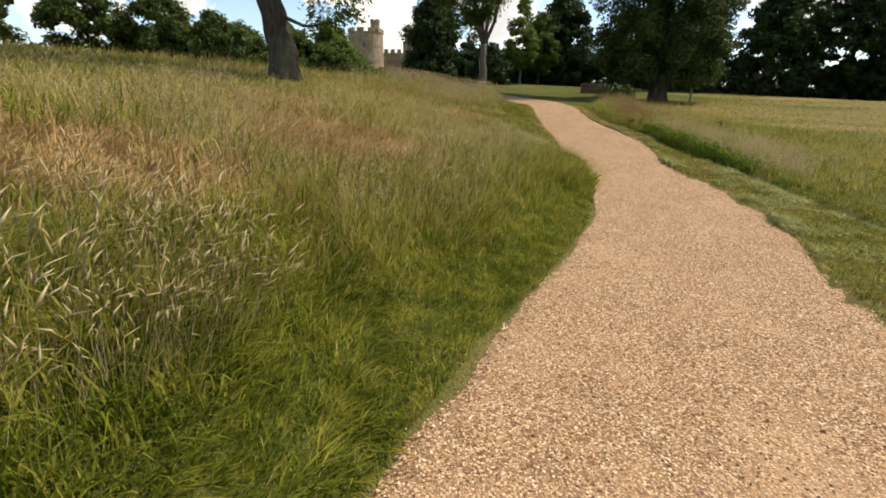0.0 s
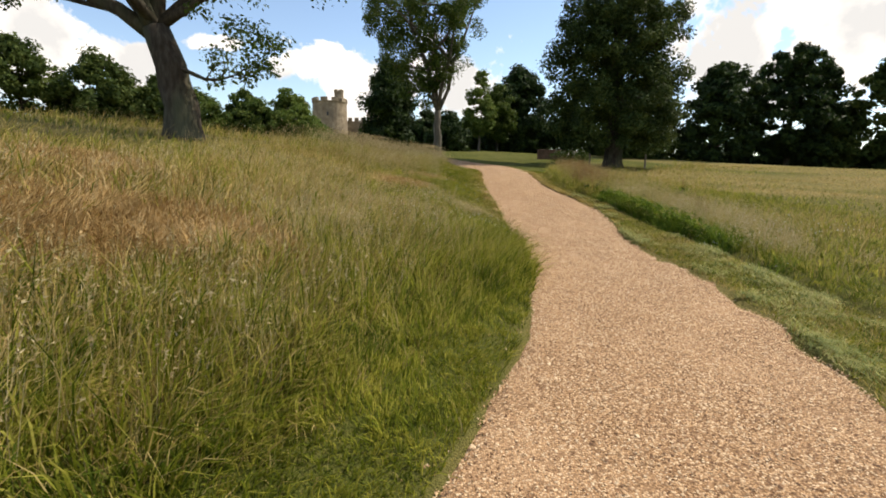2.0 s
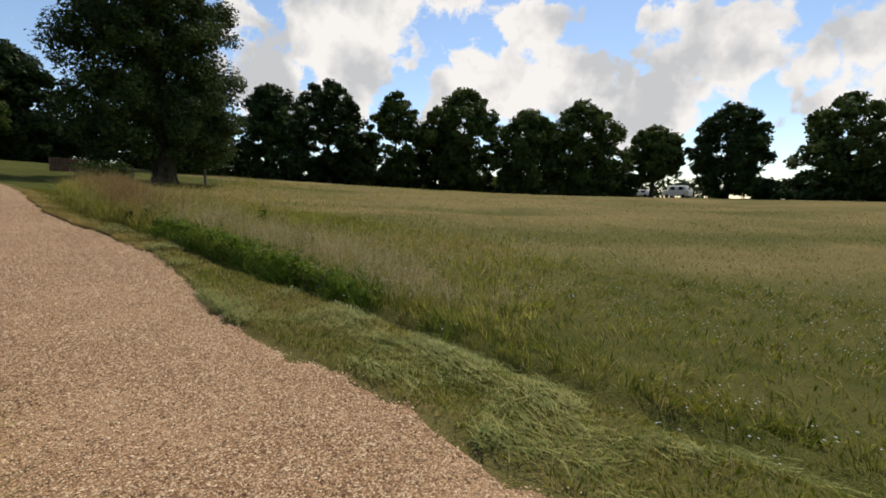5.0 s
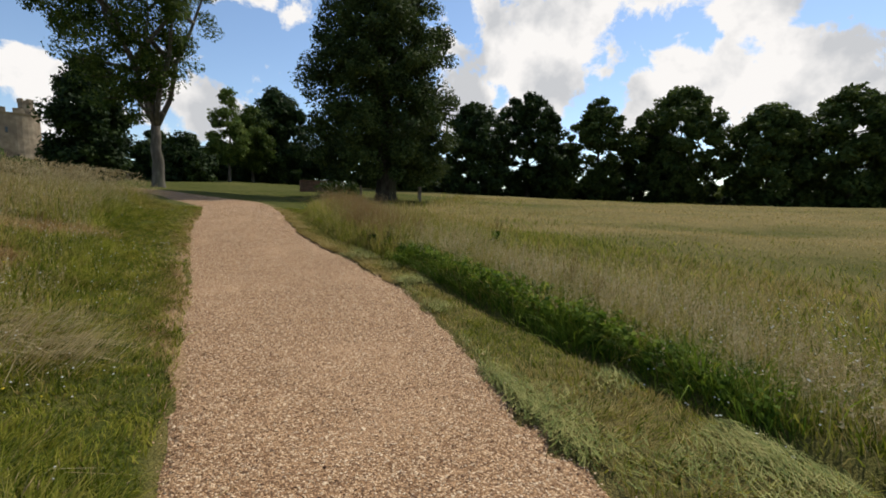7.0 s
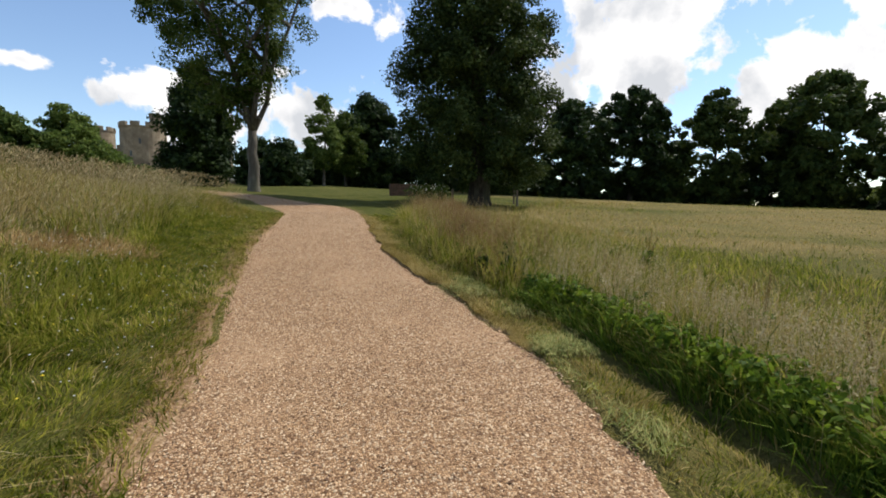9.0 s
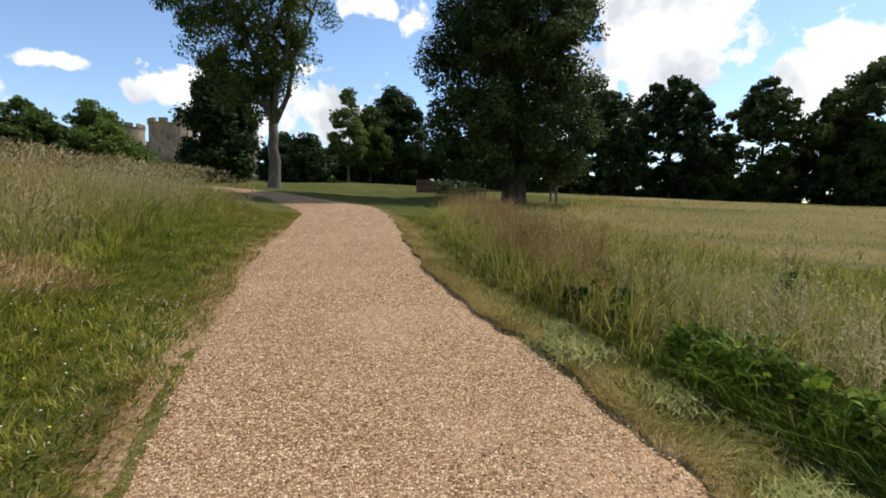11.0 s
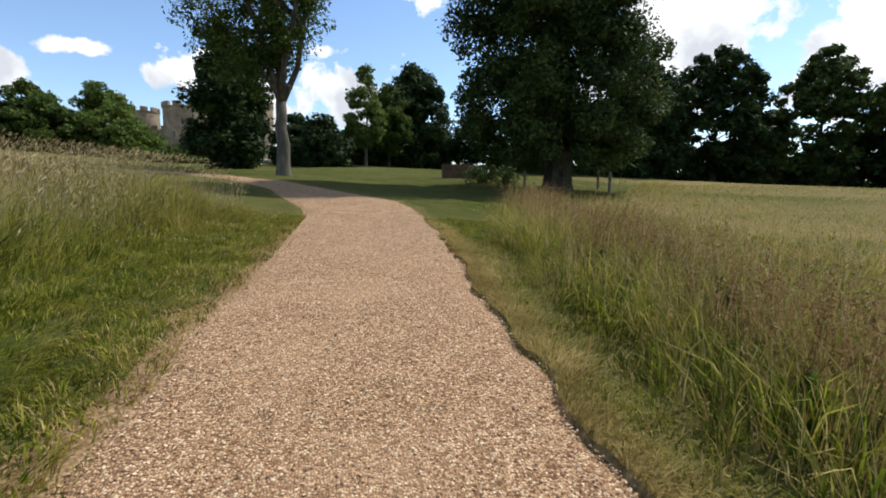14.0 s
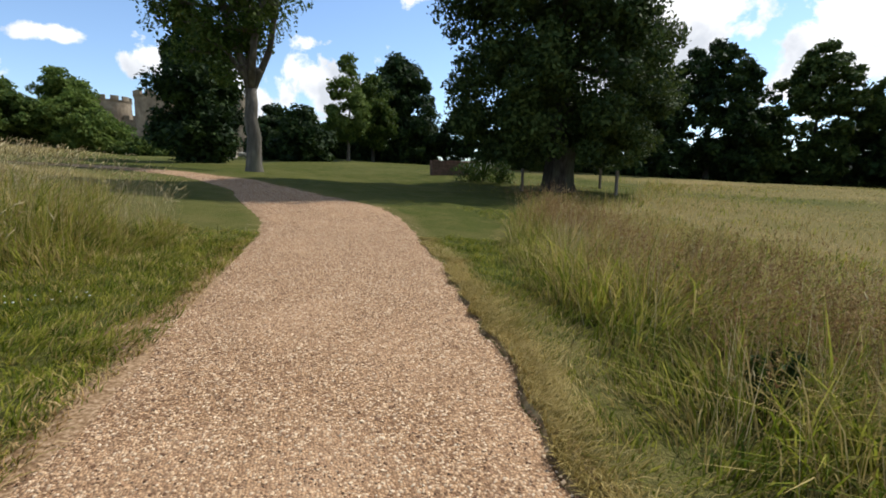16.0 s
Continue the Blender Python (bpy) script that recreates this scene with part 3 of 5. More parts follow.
def tree(name, label, x, y, height, profile, trunk_r, bark, leaf_mat, clumps, per, leaf, seed, fork=0.3, limbs=7, clump_r=1.0,
         lean=(0, 0), shell=0.55, stems=1, group="", sink=0.1, limb_len=0.85, offset=(0, 0), category="tree", spread=0.35, thick=1.0, simple=True, inner=0.25):
    """A tree: trunk, limbs and a crown of leaf sprays inside the profile [(share of height, radius in metres)]."""
    rnd, r = random.Random(seed), np.random.default_rng(seed)
    root = tagged(new(name), label, category, group)
    z0 = float(land(x, y)) - sink
    root.location = (x, y, z0)
    zs, rs = [p[0] * height for p in profile], [p[1] for p in profile]

    def radius(z):
        return float(np.interp(z, zs, rs))

    fz = fork * height
    top = Vector((lean[0], lean[1], height * 0.82))
    forkp = Vector((lean[0] * 0.35, lean[1] * 0.35, fz))
    bm = bmesh.new()
    low = [Vector((0, 0, -0.15)), Vector((0, 0, 0.12)), Vector((0, 0, 0.5)), Vector((0.02, 0, 1.1))]
    up = bent(rnd, Vector((0.02, 0, 1.1)), forkp, 4, trunk_r * 0.25)[1:]
    tube(bm, low + up, [trunk_r * 1.4, trunk_r * 1.25, trunk_r * 1.08, trunk_r] + [trunk_r * (1 - 0.06 * i) for i in range(1, 5)], 14)
    part("trunk", bm, bark, root)
    ends, tips = [], []
    for s in range(stems):
        ang = 2 * math.pi * (s + rnd.random() * 0.5) / stems
        tip = top + Vector((math.cos(ang), math.sin(ang), 0)) * radius(height * 0.7) * (0 if stems == 1 else spread)
        bm = bmesh.new()
        pts = bent(rnd, forkp - Vector((0, 0, 0.25)), tip, 6, 0.35)
        r0 = trunk_r * (0.72 if stems == 1 else 0.5)
        tube(bm, pts, [r0 * (1 - 0.88 * i / 6) for i in range(7)], 9)
        part("stem", bm, bark, root)
        ends.append(pts)
    for i in range(limbs):
        pts0 = ends[i % len(ends)]
        k = rnd.uniform(0.02, 0.75)
        j = int(k * 6)
        start = pts0[j].lerp(pts0[j + 1], k * 6 - j)
        ang = 2.4 * i + rnd.uniform(-0.5, 0.5)
        zt = min(height * 0.95, start.z + rnd.uniform(-0.04, 0.22) * height)
        rr = radius(zt) * limb_len
        end = Vector((math.cos(ang) * rr + offset[0], math.sin(ang) * rr + offset[1], zt))
        pts = bent(rnd, start, end, 5, 0.3 + rr * 0.05, -rr * 0.06)
        r0 = trunk_r * 0.34 * (1 - 0.5 * k) * thick
        bm = bmesh.new()
        tube(bm, pts, [r0 * (1 - 0.85 * q / 5) for q in range(6)], 6)
        for q in range(3):
            s0 = pts[2 + q % 3]
            e0 = s0 + Vector((rnd.uniform(-1, 1), rnd.uniform(-1, 1), rnd.uniform(-0.1, 0.9))) * rr * 0.35
            tube(bm, bent(rnd, s0, e0, 3, 0.15), [r0 * 0.4, r0 * 0.3, r0 * 0.2, r0 * 0.08], 4)
        part("limb", bm, bark, root)
        tips += [tuple(pts[-1]), tuple(pts[-2])]
    # clump centres: most near the skin of the crown, the rest inside
    cs = list(tips)
    while len(cs) < clumps:
        z = rnd.uniform(zs[0], zs[-1])
        rad = radius(z)
        if rad <= 0.05 or rnd.random() > 0.25 + 0.75 * rad / max(rs):
            continue
        f = math.sqrt(rnd.uniform(shell ** 2, 1)) if rnd.random() > inner else math.sqrt(rnd.random()) * shell
        a = rnd.uniform(0, 2 * math.pi)
        lump = 0.86 + 0.28 * noise.noise(Vector((math.cos(a) * 1.6 + seed, math.sin(a) * 1.6, z * 0.35)))
        cs.append((math.cos(a) * rad * f * lump + offset[0] * min(1, z / height * 1.5), math.sin(a) * rad * f * lump + offset[1], z))
    cs = np.array(cs)
    v, t = leaf_cloud(r, cs, clump_r * r.uniform(0.6, 1.25, len(cs)), per, leaf, simple=simple)
    link_arrays("crown", v, t, leaf_mat, root)
    return root


OAK_SHAPE = [(0.07, 4.2), (0.12, 5.4), (0.25, 6.0), (0.38, 5.9), (0.5, 5.1), (0.65, 3.9), (0.8, 3.0), (0.92, 1.9), (1.0, 0.4)]
tree("oak_tree", "tall dense dark green oak standing in long grass", 17.2, 41.4, 23.5, OAK_SHAPE, 0.76, M_BARK, M_LEAF_OAK,
     720, 220, 0.12, 31, fork=0.2, limbs=14, clump_r=0.95, shell=0.62, offset=(-0.5, 0), simple=False)
ASH_SHAPE = [(0.28, 1.4), (0.36, 3.2), (0.45, 5.0), (0.56, 6.8), (0.7, 8.5), (0.85, 7.8), (0.95, 4.6), (1.0, 0.7)]
tree("ash_tree", "tall airy ash with pale bark beside the path", 2.16, 46.1, 21.5, ASH_SHAPE, 0.38, M_BARK_PALE, M_LEAF_ASH,
     350, 200, 0.105, 32, fork=0.2, limbs=22, clump_r=0.95, shell=0.5, stems=5, simple=False, offset=(-1.9, 0), spread=0.6, thick=1.6, limb_len=0.75,
     inner=0.12)

# the big tree on the bank, whose low limbs spread wide
BIG_SHAPE = [(0.36, 5.5), (0.45, 8.0), (0.6, 9.0), (0.8, 7.0), (0.95, 3.5), (1.0, 0.8)]
big_tree = tree("parkland_tree", "old broad tree with a thick dark trunk on the bank", -6.5, 16.4, 16.0, BIG_SHAPE, 0.5, M_BARK, M_LEAF_ASH,
                200, 150, 0.09, 33, fork=0.21, limbs=9, clump_r=1.1, shell=0.5, stems=3, simple=False, lean=(-1.7, 0))

BIG_LIMBS = [((-0.75, 0, 3.2), (-6.0, -1.0, 6.2), 0.24, 6), ((-0.75, 0, 3.5), (-4.9, 2.2, 7.2), 0.2, 5), ((-0.5, 0, 3.4), (3.2, -0.6, 4.9), 0.17, 4),
             ((-0.3, 0, 2.7), (2.4, -0.4, 2.3), 0.085, 7), ((-0.5, 0.1, 3.5), (4.2, 1.0, 6.6), 0.18, 5), ((-0.6, -0.1, 3.5), (-2.0, -4.6, 6.2), 0.18, 4),
             ((-0.8, 0, 3.5), (-7.0, 0.4, 4.7), 0.1, 6)]
for i, (s, e, rad, n) in enumerate(BIG_LIMBS):
    rnd, r = random.Random(700 + i), np.random.default_rng(700 + i)
    bm = bmesh.new()
    pts = bent(rnd, Vector(s), Vector(e), 6, 0.25, 0.75 if i == 3 else -0.3)
    tube(bm, pts, [rad * (1 - 0.85 * q / 6) for q in range(7)], 8)
    tips = [pts[-1]]
    for q in range(n):
        s0 = pts[3 + q % 4]
        e0 = s0 + Vector((rnd.uniform(-0.6, 1.0) * (1 if e[0] > 0 else -1), rnd.uniform(-0.8, 0.8), rnd.uniform(-0.1, 0.9))) * 1.3
        tube(bm, bent(rnd, s0, e0, 4, 0.15), [rad * 0.28, rad * 0.22, rad * 0.16, rad * 0.1, rad * 0.04], 5)
        tips.append(e0)
    limb = part("limb", bm, M_BARK, big_tree)
    cs = np.array([tuple(p + Vector((rnd.uniform(-0.6, 0.6), rnd.uniform(-0.6, 0.6), rnd.uniform(-0.2, 1.1 if i == 3 else 0.5)))) for p in tips for _ in range(3)])
    v, t = leaf_cloud(r, cs, np.full(len(cs), 0.45), 70, 0.07)
    link_arrays("foliage", v, t, M_LEAF_ASH, limb)

FIELD_ROUND = [(0.05, 2.4), (0.14, 4.4), (0.4, 6.4), (0.6, 6.5), (0.8, 5.2), (0.93, 3.0), (1.0, 0.8)]
FIELD_HIGH = [(0.26, 2.6), (0.34, 5.0), (0.5, 6.2), (0.65, 6.3), (0.82, 5.0), (0.94, 2.8), (1.0, 0.8)]
FIELD_LOW = [(0.0, 4.5), (0.2, 6.0), (0.45, 6.2), (0.7, 5.2), (0.9, 3.0), (1.0, 0.8)]


def stretched(shape, k):
    return [(a, b * k) for a, b in shape]


GROUP = "trees along the far side of the field"
FAR_TREES = [(53.2, 68.0, 15.4, FIELD_ROUND, 1.05, 130), (63.0, 62.0, 15.0, FIELD_ROUND, 0.85, 100), (69.0, 52.0, 15.8, FIELD_ROUND, 1.3, 160),
             (42.5, 67.5, 12.0, FIELD_LOW, 1.0, 110), (70.5, 40.5, 11.4, FIELD_LOW, 1.05, 130), (75.5, 33.5, 13.2, FIELD_LOW, 1.2, 140), (70.5, 57.0, 11.5, FIELD_LOW, 0.9, 100), (33.0, 72.0, 10.0, FIELD_LOW, 1.0, 100),
             (86.0, 25.5, 10.4, FIELD_HIGH, 0.8, 90), (83.5, 14.5, 12.0, FIELD_ROUND, 0.95, 110), (87.0, 1.0, 13.0, FIELD_ROUND, 1.1, 110),
             (82.0, -12.0, 12.0, FIELD_LOW, 1.0, 110), (84.0, -26.0, 13.5, FIELD_ROUND, 1.1, 110), (58.0, 66.5, 8.0, FIELD_LOW, 0.6, 60),
             (77.0, -40.0, 13.0, FIELD_LOW, 1.1, 110)]
for i, (x, y, h, shape, k, n) in enumerate(FAR_TREES):
    h += 1.3
    tree("field_tree", "dark green broad-leaved tree at the edge of the field", x, y, h, stretched(shape, k), 0.38, M_BARK,
         M_LEAF_FIELD if i % 3 else M_LEAF_DARK, int(n * 1.75), 92, 0.31, 50 + i, fork=0.24, limbs=8, clump_r=1.05, shell=0.5, group=GROUP, thick=0.8)

for i in range(17):
    if 8 < i < 11:
        continue
    az = radians(22 + i * 6.2)
    rr = 86 + 3 * math.sin(i * 2.1)
    tree("hedge_shrub", "dark hedge shrub under the field trees", 3 + rr * math.sin(az), 6 + rr * math.cos(az), 4.0 + 1.3 * math.sin(i * 1.7),
         [(0.0, 6.8), (0.4, 7.2), (0.75, 5.6), (1.0, 1.4)], 0.1, M_BARK, M_LEAF_DARK, 70, 95, 0.36, 150 + i, fork=0.2, limbs=3, clump_r=1.0,
         group="hedge behind the field trees", category="shrub")

tree("birch_tree", "slim light green tree on the lawn", 9.8, 80, 12.6, [(0.22, 1.2), (0.35, 2.9), (0.6, 2.7), (0.85, 1.5), (1.0, 0.4)], 0.2, M_BARK_PALE, M_LEAF_LIGHT,
     80, 130, 0.20, 71, fork=0.3, limbs=8, clump_r=0.8, shell=0.4)
tree("maple_tree", "rounded light green tree on the lawn", 13.4, 84, 11.0, [(0.2, 1.6), (0.35, 3.2), (0.6, 3.2), (0.85, 2.0), (1.0, 0.5)], 0.22, M_BARK, M_LEAF_ASH,
     95, 130, 0.21, 72, fork=0.28, limbs=7, clump_r=0.9, shell=0.5)
tree("yew_tree", "dense dark tree with branches down to the ground", 18.0, 90, 15.0, [(0.0, 6.0), (0.2, 7.5), (0.5, 6.6), (0.75, 4.6), (0.92, 2.2), (1.0, 0.4)], 0.5, M_BARK,
     M_LEAF_DARK, 240, 150, 0.30, 73, fork=0.2, limbs=8, clump_r=1.4)
tree("holly_tree", "dense dark evergreen tree behind the ash", -3.7, 63.5, 11.5, [(0.03, 2.2), (0.2, 3.9), (0.4, 3.0), (0.6, 3.3), (0.8, 1.9), (1.0, 0.3)], 0.3, M_BARK, M_LEAF_DARK,
     130, 170, 0.22, 74, fork=0.2, limbs=9, clump_r=1.25)
for i, (x, y, h, k) in enumerate([(4.2, 74, 5.6, 0.75), (8.5, 97, 6.0, 1.3), (13.0, 99, 6.5, 1.3), (23, 96, 7.5, 1.2), (27, 86, 9.0, 1.0), (35, 80, 8.0, 0.9), (1.0, 80, 6.0, 0.8)]):
    tree("dark_shrub", "dark rounded evergreen shrub beyond the lawn", x, y, h, [(0.0, 3.2 * k), (0.3, 4.2 * k), (0.65, 3.4 * k), (1.0, 0.6)], 0.15, M_BARK, M_LEAF_DARK,
         90, 120, 0.26, 80 + i, fork=0.2, limbs=5, clump_r=1.0, group="dark shrubs", category="shrub")
for i, (x, y, h, k) in enumerate([(-24.5, 91, 9.4, 1.1), (-31, 88, 8.2, 1.2), (-38, 84, 7.6, 1.3), (-20.0, 88, 4.4, 1.1), (-14.0, 86, 1.7, 0.8), (-46, 80, 8.0, 1.3), (-21.5, 86, 6.4, 1.1), (-28, 84, 6.6, 1.2), (-35, 80, 6.0, 1.2)]):
    tree("hill_shrub", "leafy green shrub on the hill before the castle", x, y, h, [(0.0, 2.8 * k), (0.3, 4.0 * k), (0.65, 3.4 * k), (0.9, 1.8 * k), (1.0, 0.6)], 0.18, M_BARK,
         M_LEAF_ASH if i % 3 else M_LEAF_LIGHT, 100, 140, 0.24, 90 + i, fork=0.2, limbs=5, clump_r=1.05, group="shrubs on the hill", category="shrub")
for i, (x, y, h, k) in enumerate([(-42, 54, 9.5, 1.0), (-35, 56, 8.5, 0.9), (-29.5, 58, 6.5, 0.8), (-52, 50, 10, 1.1), (-62, 40, 10, 1.1)]):
    tree("hill_tree", "dark rounded tree behind the brow of the bank", x, y, h, [(0.05, 3.2 * k), (0.3, 4.6 * k), (0.65, 4.2 * k), (0.9, 2.2 * k), (1.0, 0.6)], 0.3, M_BARK,
         M_LEAF_FIELD, 105, 130, 0.24, 100 + i, fork=0.22, limbs=6, clump_r=1.1, group="trees behind the bank")
tree("lit_shrub", "bright yellow-green shrub in a gap between trees", 76.0, 46.5, 5.0, [(0.0, 2.6), (0.4, 3.2), (0.8, 2.0), (1.0, 0.5)], 0.1, M_BARK, M_LEAF_LIGHT,
     75, 120, 0.22, 111, fork=0.2, limbs=4, clump_r=0.9, category="shrub")

# far woods that close the horizon
r = np.random.default_rng(900)
az_ = np.radians(r.uniform(-75, 140, 420))
dist = r.uniform(185, 215, 420)
wx, wy = 3 + dist * np.sin(az_), dist * np.cos(az_)
cs = np.stack([wx, wy, land(wx, wy) + r.uniform(0.5, 6.0, 420) * (0.6 + 0.6 * vnoise(wx, wy, 25, 63))], 1)
v, t = leaf_cloud(r, cs, r.uniform(3.0, 5.5, 420), 60, 1.0, simple=True)
tagged(link_arrays("distant_wood", v, t, M_LEAF_DARK), "low dark belt of distant woodland on the horizon", "woodland", kind="stuff")

# ---- the castle ----


def ring_wall(bm, r0, r1, z0, z1, n=28, a0=0.0, a1=2 * math.pi):
    """A solid ring or arc of masonry."""
    closed = abs(a1 - a0 - 2 * math.pi) < 1e-6
    k = n if closed else n + 1
    rows_ = []
    for i in range(k):
        a = a0 + (a1 - a0) * i / n
        c, s = math.cos(a), math.sin(a)
        rows_.append([bm.verts.new((c * r, s * r, z)) for r, z in ((r0[0], z0), (r0[1], z1), (r1, z1), (r1, z0))])
    for i in range(n):
        p, q = rows_[i], rows_[(i + 1) % k]
        for j in range(4):
            bm.faces.new((p[j], q[j], q[(j + 1) % 4], p[(j + 1) % 4]))
    if not closed:
        bm.faces.new(rows_[0])
        bm.faces.new(rows_[-1][::-1])
    bmesh.ops.recalc_face_normals(bm, faces=bm.faces)


def box(bm, x0, y0, z0, x1, y1, z1, bevel=0.0):
    g = bmesh.ops.create_cube(bm, size=1)["verts"]
    for v in g:
        v.co = Vector(((x0 + x1) / 2 + v.co.x * (x1 - x0), (y0 + y1) / 2 + v.co.y * (y1 - y0), (z0 + z1) / 2 + v.co.z * (z1 - z0)))
    if bevel:
        bmesh.ops.bevel(bm, geom=list({e for v in g for e in v.link_edges}), offset=bevel, segments=1, affect="EDGES")


def round_tower(label, x, y, z, r, h, merlons, turret=None):
    root = tagged(new("castle_tower"), label, "castle tower", "castle towers")
    root.location = (x, y, z)
    bm = bmesh.new()
    ring_wall(bm, (r * 1.07, r), r * 0.6, 0, h, 32)
    part("wall", bm, M_CASTLE, root)
    bm = bmesh.new()
    ring_wall(bm, (r * 1.0, r * 1.05), r * 0.7, h, h + 0.5, 32)
    part("string_course", bm, M_CASTLE, root)
    for i in range(merlons):
        a = 2 * math.pi * i / merlons
        bm = bmesh.new()
        ring_wall(bm, (r * 1.04, r * 1.04), r * 0.9, h + 0.5, h + 1.5, 3, a, a + 2 * math.pi / merlons * 0.62)
        part("merlon", bm, M_CASTLE, root)
    for i, (a, zz) in enumerate(((-1.9, h * 0.62), (-1.2, h * 0.45), (-1.5, h * 0.8))):
        bm = bmesh.new()
        box(bm, -0.18, -0.12, -0.6, 0.18, 0.12, 0.6)
        w = part("arrow_slit", bm, M_GLASS, root)
        w.location = (math.cos(a) * r * 1.03, math.sin(a) * r * 1.03, zz)
        w.rotation_euler = (0, 0, a + math.pi / 2)
    if turret:
        tx, ty, tr, th = turret
        bm = bmesh.new()
        ring_wall(bm, (tr, tr), tr * 0.5, h - 0.5, h + th, 14)
        bmesh.ops.translate(bm, verts=bm.verts, vec=(tx, ty, 0))
        tp = part("turret", bm, M_CASTLE, root)
        for i in range(5):
            bm = bmesh.new()
            a = 2 * math.pi * i / 5
            ring_wall(bm, (tr * 1.06, tr * 1.06), tr * 0.6, h + th, h + th + 0.8, 2, a, a + 0.75)
            bmesh.ops.translate(bm, verts=bm.verts, vec=(tx, ty, 0))
            part("turret_merlon", bm, M_CASTLE, tp)
    return root


round_tower("round battlemented sandstone castle tower with a stair turret", -28.0, 147, 4.6, 5.0, 16.3, 10, (3.0, -1.2, 1.35, 3.2))
round_tower("round battlemented castle tower half hidden by shrubs", -41.0, 156, 4.6, 4.3, 16.2, 10)
round_tower("round battlemented castle tower behind evergreen trees", -13.5, 160, 4.6, 4.5, 19.0, 10)
root = tagged(new("castle_wall"), "high sandstone curtain wall between the towers", "castle wall")
root.location = (-22, 154, 4.6)
bm = bmesh.new()
box(bm, -20, -0.9, 0, 9, 0.9, 12.2)
part("wall", bm, M_CASTLE, root)
for i in range(14):
    bm = bmesh.new()
    box(bm, -19.6 + i * 2.0, -0.9, 12.2, -18.4 + i * 2.0, -0.3, 13.2)
    part("merlon", bm, M_CASTLE, root)
for i in range(2):
    bm = bmesh.new()
    box(bm, 4.2 + i * 2.4, -0.6, 12.2, 5.2 + i * 2.4, 0.6, 15.0)
    chim = part("chimney", bm, M_CASTLE, root)

# ---- low walls, fence, vehicles ----
root = tagged(new("rubble_wall"), "broken pale stone rubble wall on the hill", "stone wall")
root.location = (-2.9, 84, float(land(-2.9, 84)) - 0.1)
rnd = random.Random(4)
for i in range(34):
    bm = bmesh.new()
    bmesh.ops.create_icosphere(bm, subdivisions=1, radius=1)
    sx, sz = rnd.uniform(0.25, 0.6), rnd.uniform(0.2, 0.42)
    for v in bm.verts:
        v.co = Vector((v.co.x * sx, v.co.y * 0.35, v.co.z * sz)) * rnd.uniform(0.85, 1.1)
    st = part("stone", bm, M_RUBBLE, root)
    st.location = (rnd.uniform(-2.6, 2.6), rnd.uniform(-0.4, 0.4), 0.2 + (i % 3) * 0.34)

wx0, wy0 = 13.0, 51.0
root = tagged(new("low_wall"), "low dark brown brick wall at the lawn's end", "wall")
root.location = (wx0, wy0, float(land(wx0, wy0)) - 0.1)
root.rotation_euler = (0, 0, radians(14))
bm = bmesh.new()
box(bm, 0, 0, -0.6, 4.6, 0.3, 1.05, 0.02)
part("body", bm, M_BRICK, root)
for i in range(12):
    bm = bmesh.new()
    box(bm, i * 0.383 + 0.01, -0.04, 1.05, i * 0.383 + 0.373, 0.34, 1.13, 0.015)
    part("coping_stone", bm, M_BRICK, root)


def fence_post(x, y, h):
    root = tagged(new("fence_post"), "weathered grey timber post in rough grass", "post", "posts by the oak")
    root.location = (x, y, float(land(x, y)) - 0.2)
    bm = bmesh.new()
    box(bm, -0.06, -0.06, 0, 0.06, 0.06, h + 0.2, 0.012)
    part("post", bm, M_WOOD, root)


for x, y in ((15.2, 41.4), (18.9, 38.9), (20.8, 43.0)):
    fence_post(x, y, 1.15)


def camper(x, y, turn, length, height, label, name):
    root = tagged(new(name), label, "vehicle")
    root.location = (x, y, float(land(x, y)))
    root.rotation_euler = (0, 0, radians(turn))
    bm = bmesh.new()
    box(bm, -length / 2, -0.95, 0.35, length / 2, 0.95, height * 0.62, 0.12)
    part("body", bm, M_WHITE, root)
    bm = bmesh.new()
    box(bm, -length * 0.36, -0.82, height * 0.6, length * 0.3, 0.82, height, 0.2)
    part("cabin", bm, M_WHITE, root)
    for s in (-1, 1):
        for k in (-0.2, 0.12):
            bm = bmesh.new()
            box(bm, length * k - 0.4, s * 0.83 - 0.02, height * 0.64, length * k + 0.4, s * 0.83 + 0.02, height * 0.9, 0.01)
            part("window", bm, M_GLASS, root)
        for k in (-0.32, 0.32):
            bm = bmesh.new()
            bmesh.ops.create_cone(bm, cap_ends=True, segments=16, radius1=0.34, radius2=0.34, depth=0.22)
            w = part("wheel", bm, M_TYRE, root)
            w.location, w.rotation_euler = (length * k, s * 0.86, 0.34), (radians(90), 0, 0)


camper(98.5, 24.0, 75, 4.8, 2.3, "white camper van parked beyond the trees", "camper_van")
camper(98.5, 30.5, 80, 4.0, 1.5, "white car parked in shade beyond the trees", "parked_car")

# ---- grass ----
WIND = np.array([0.35, 0.25])


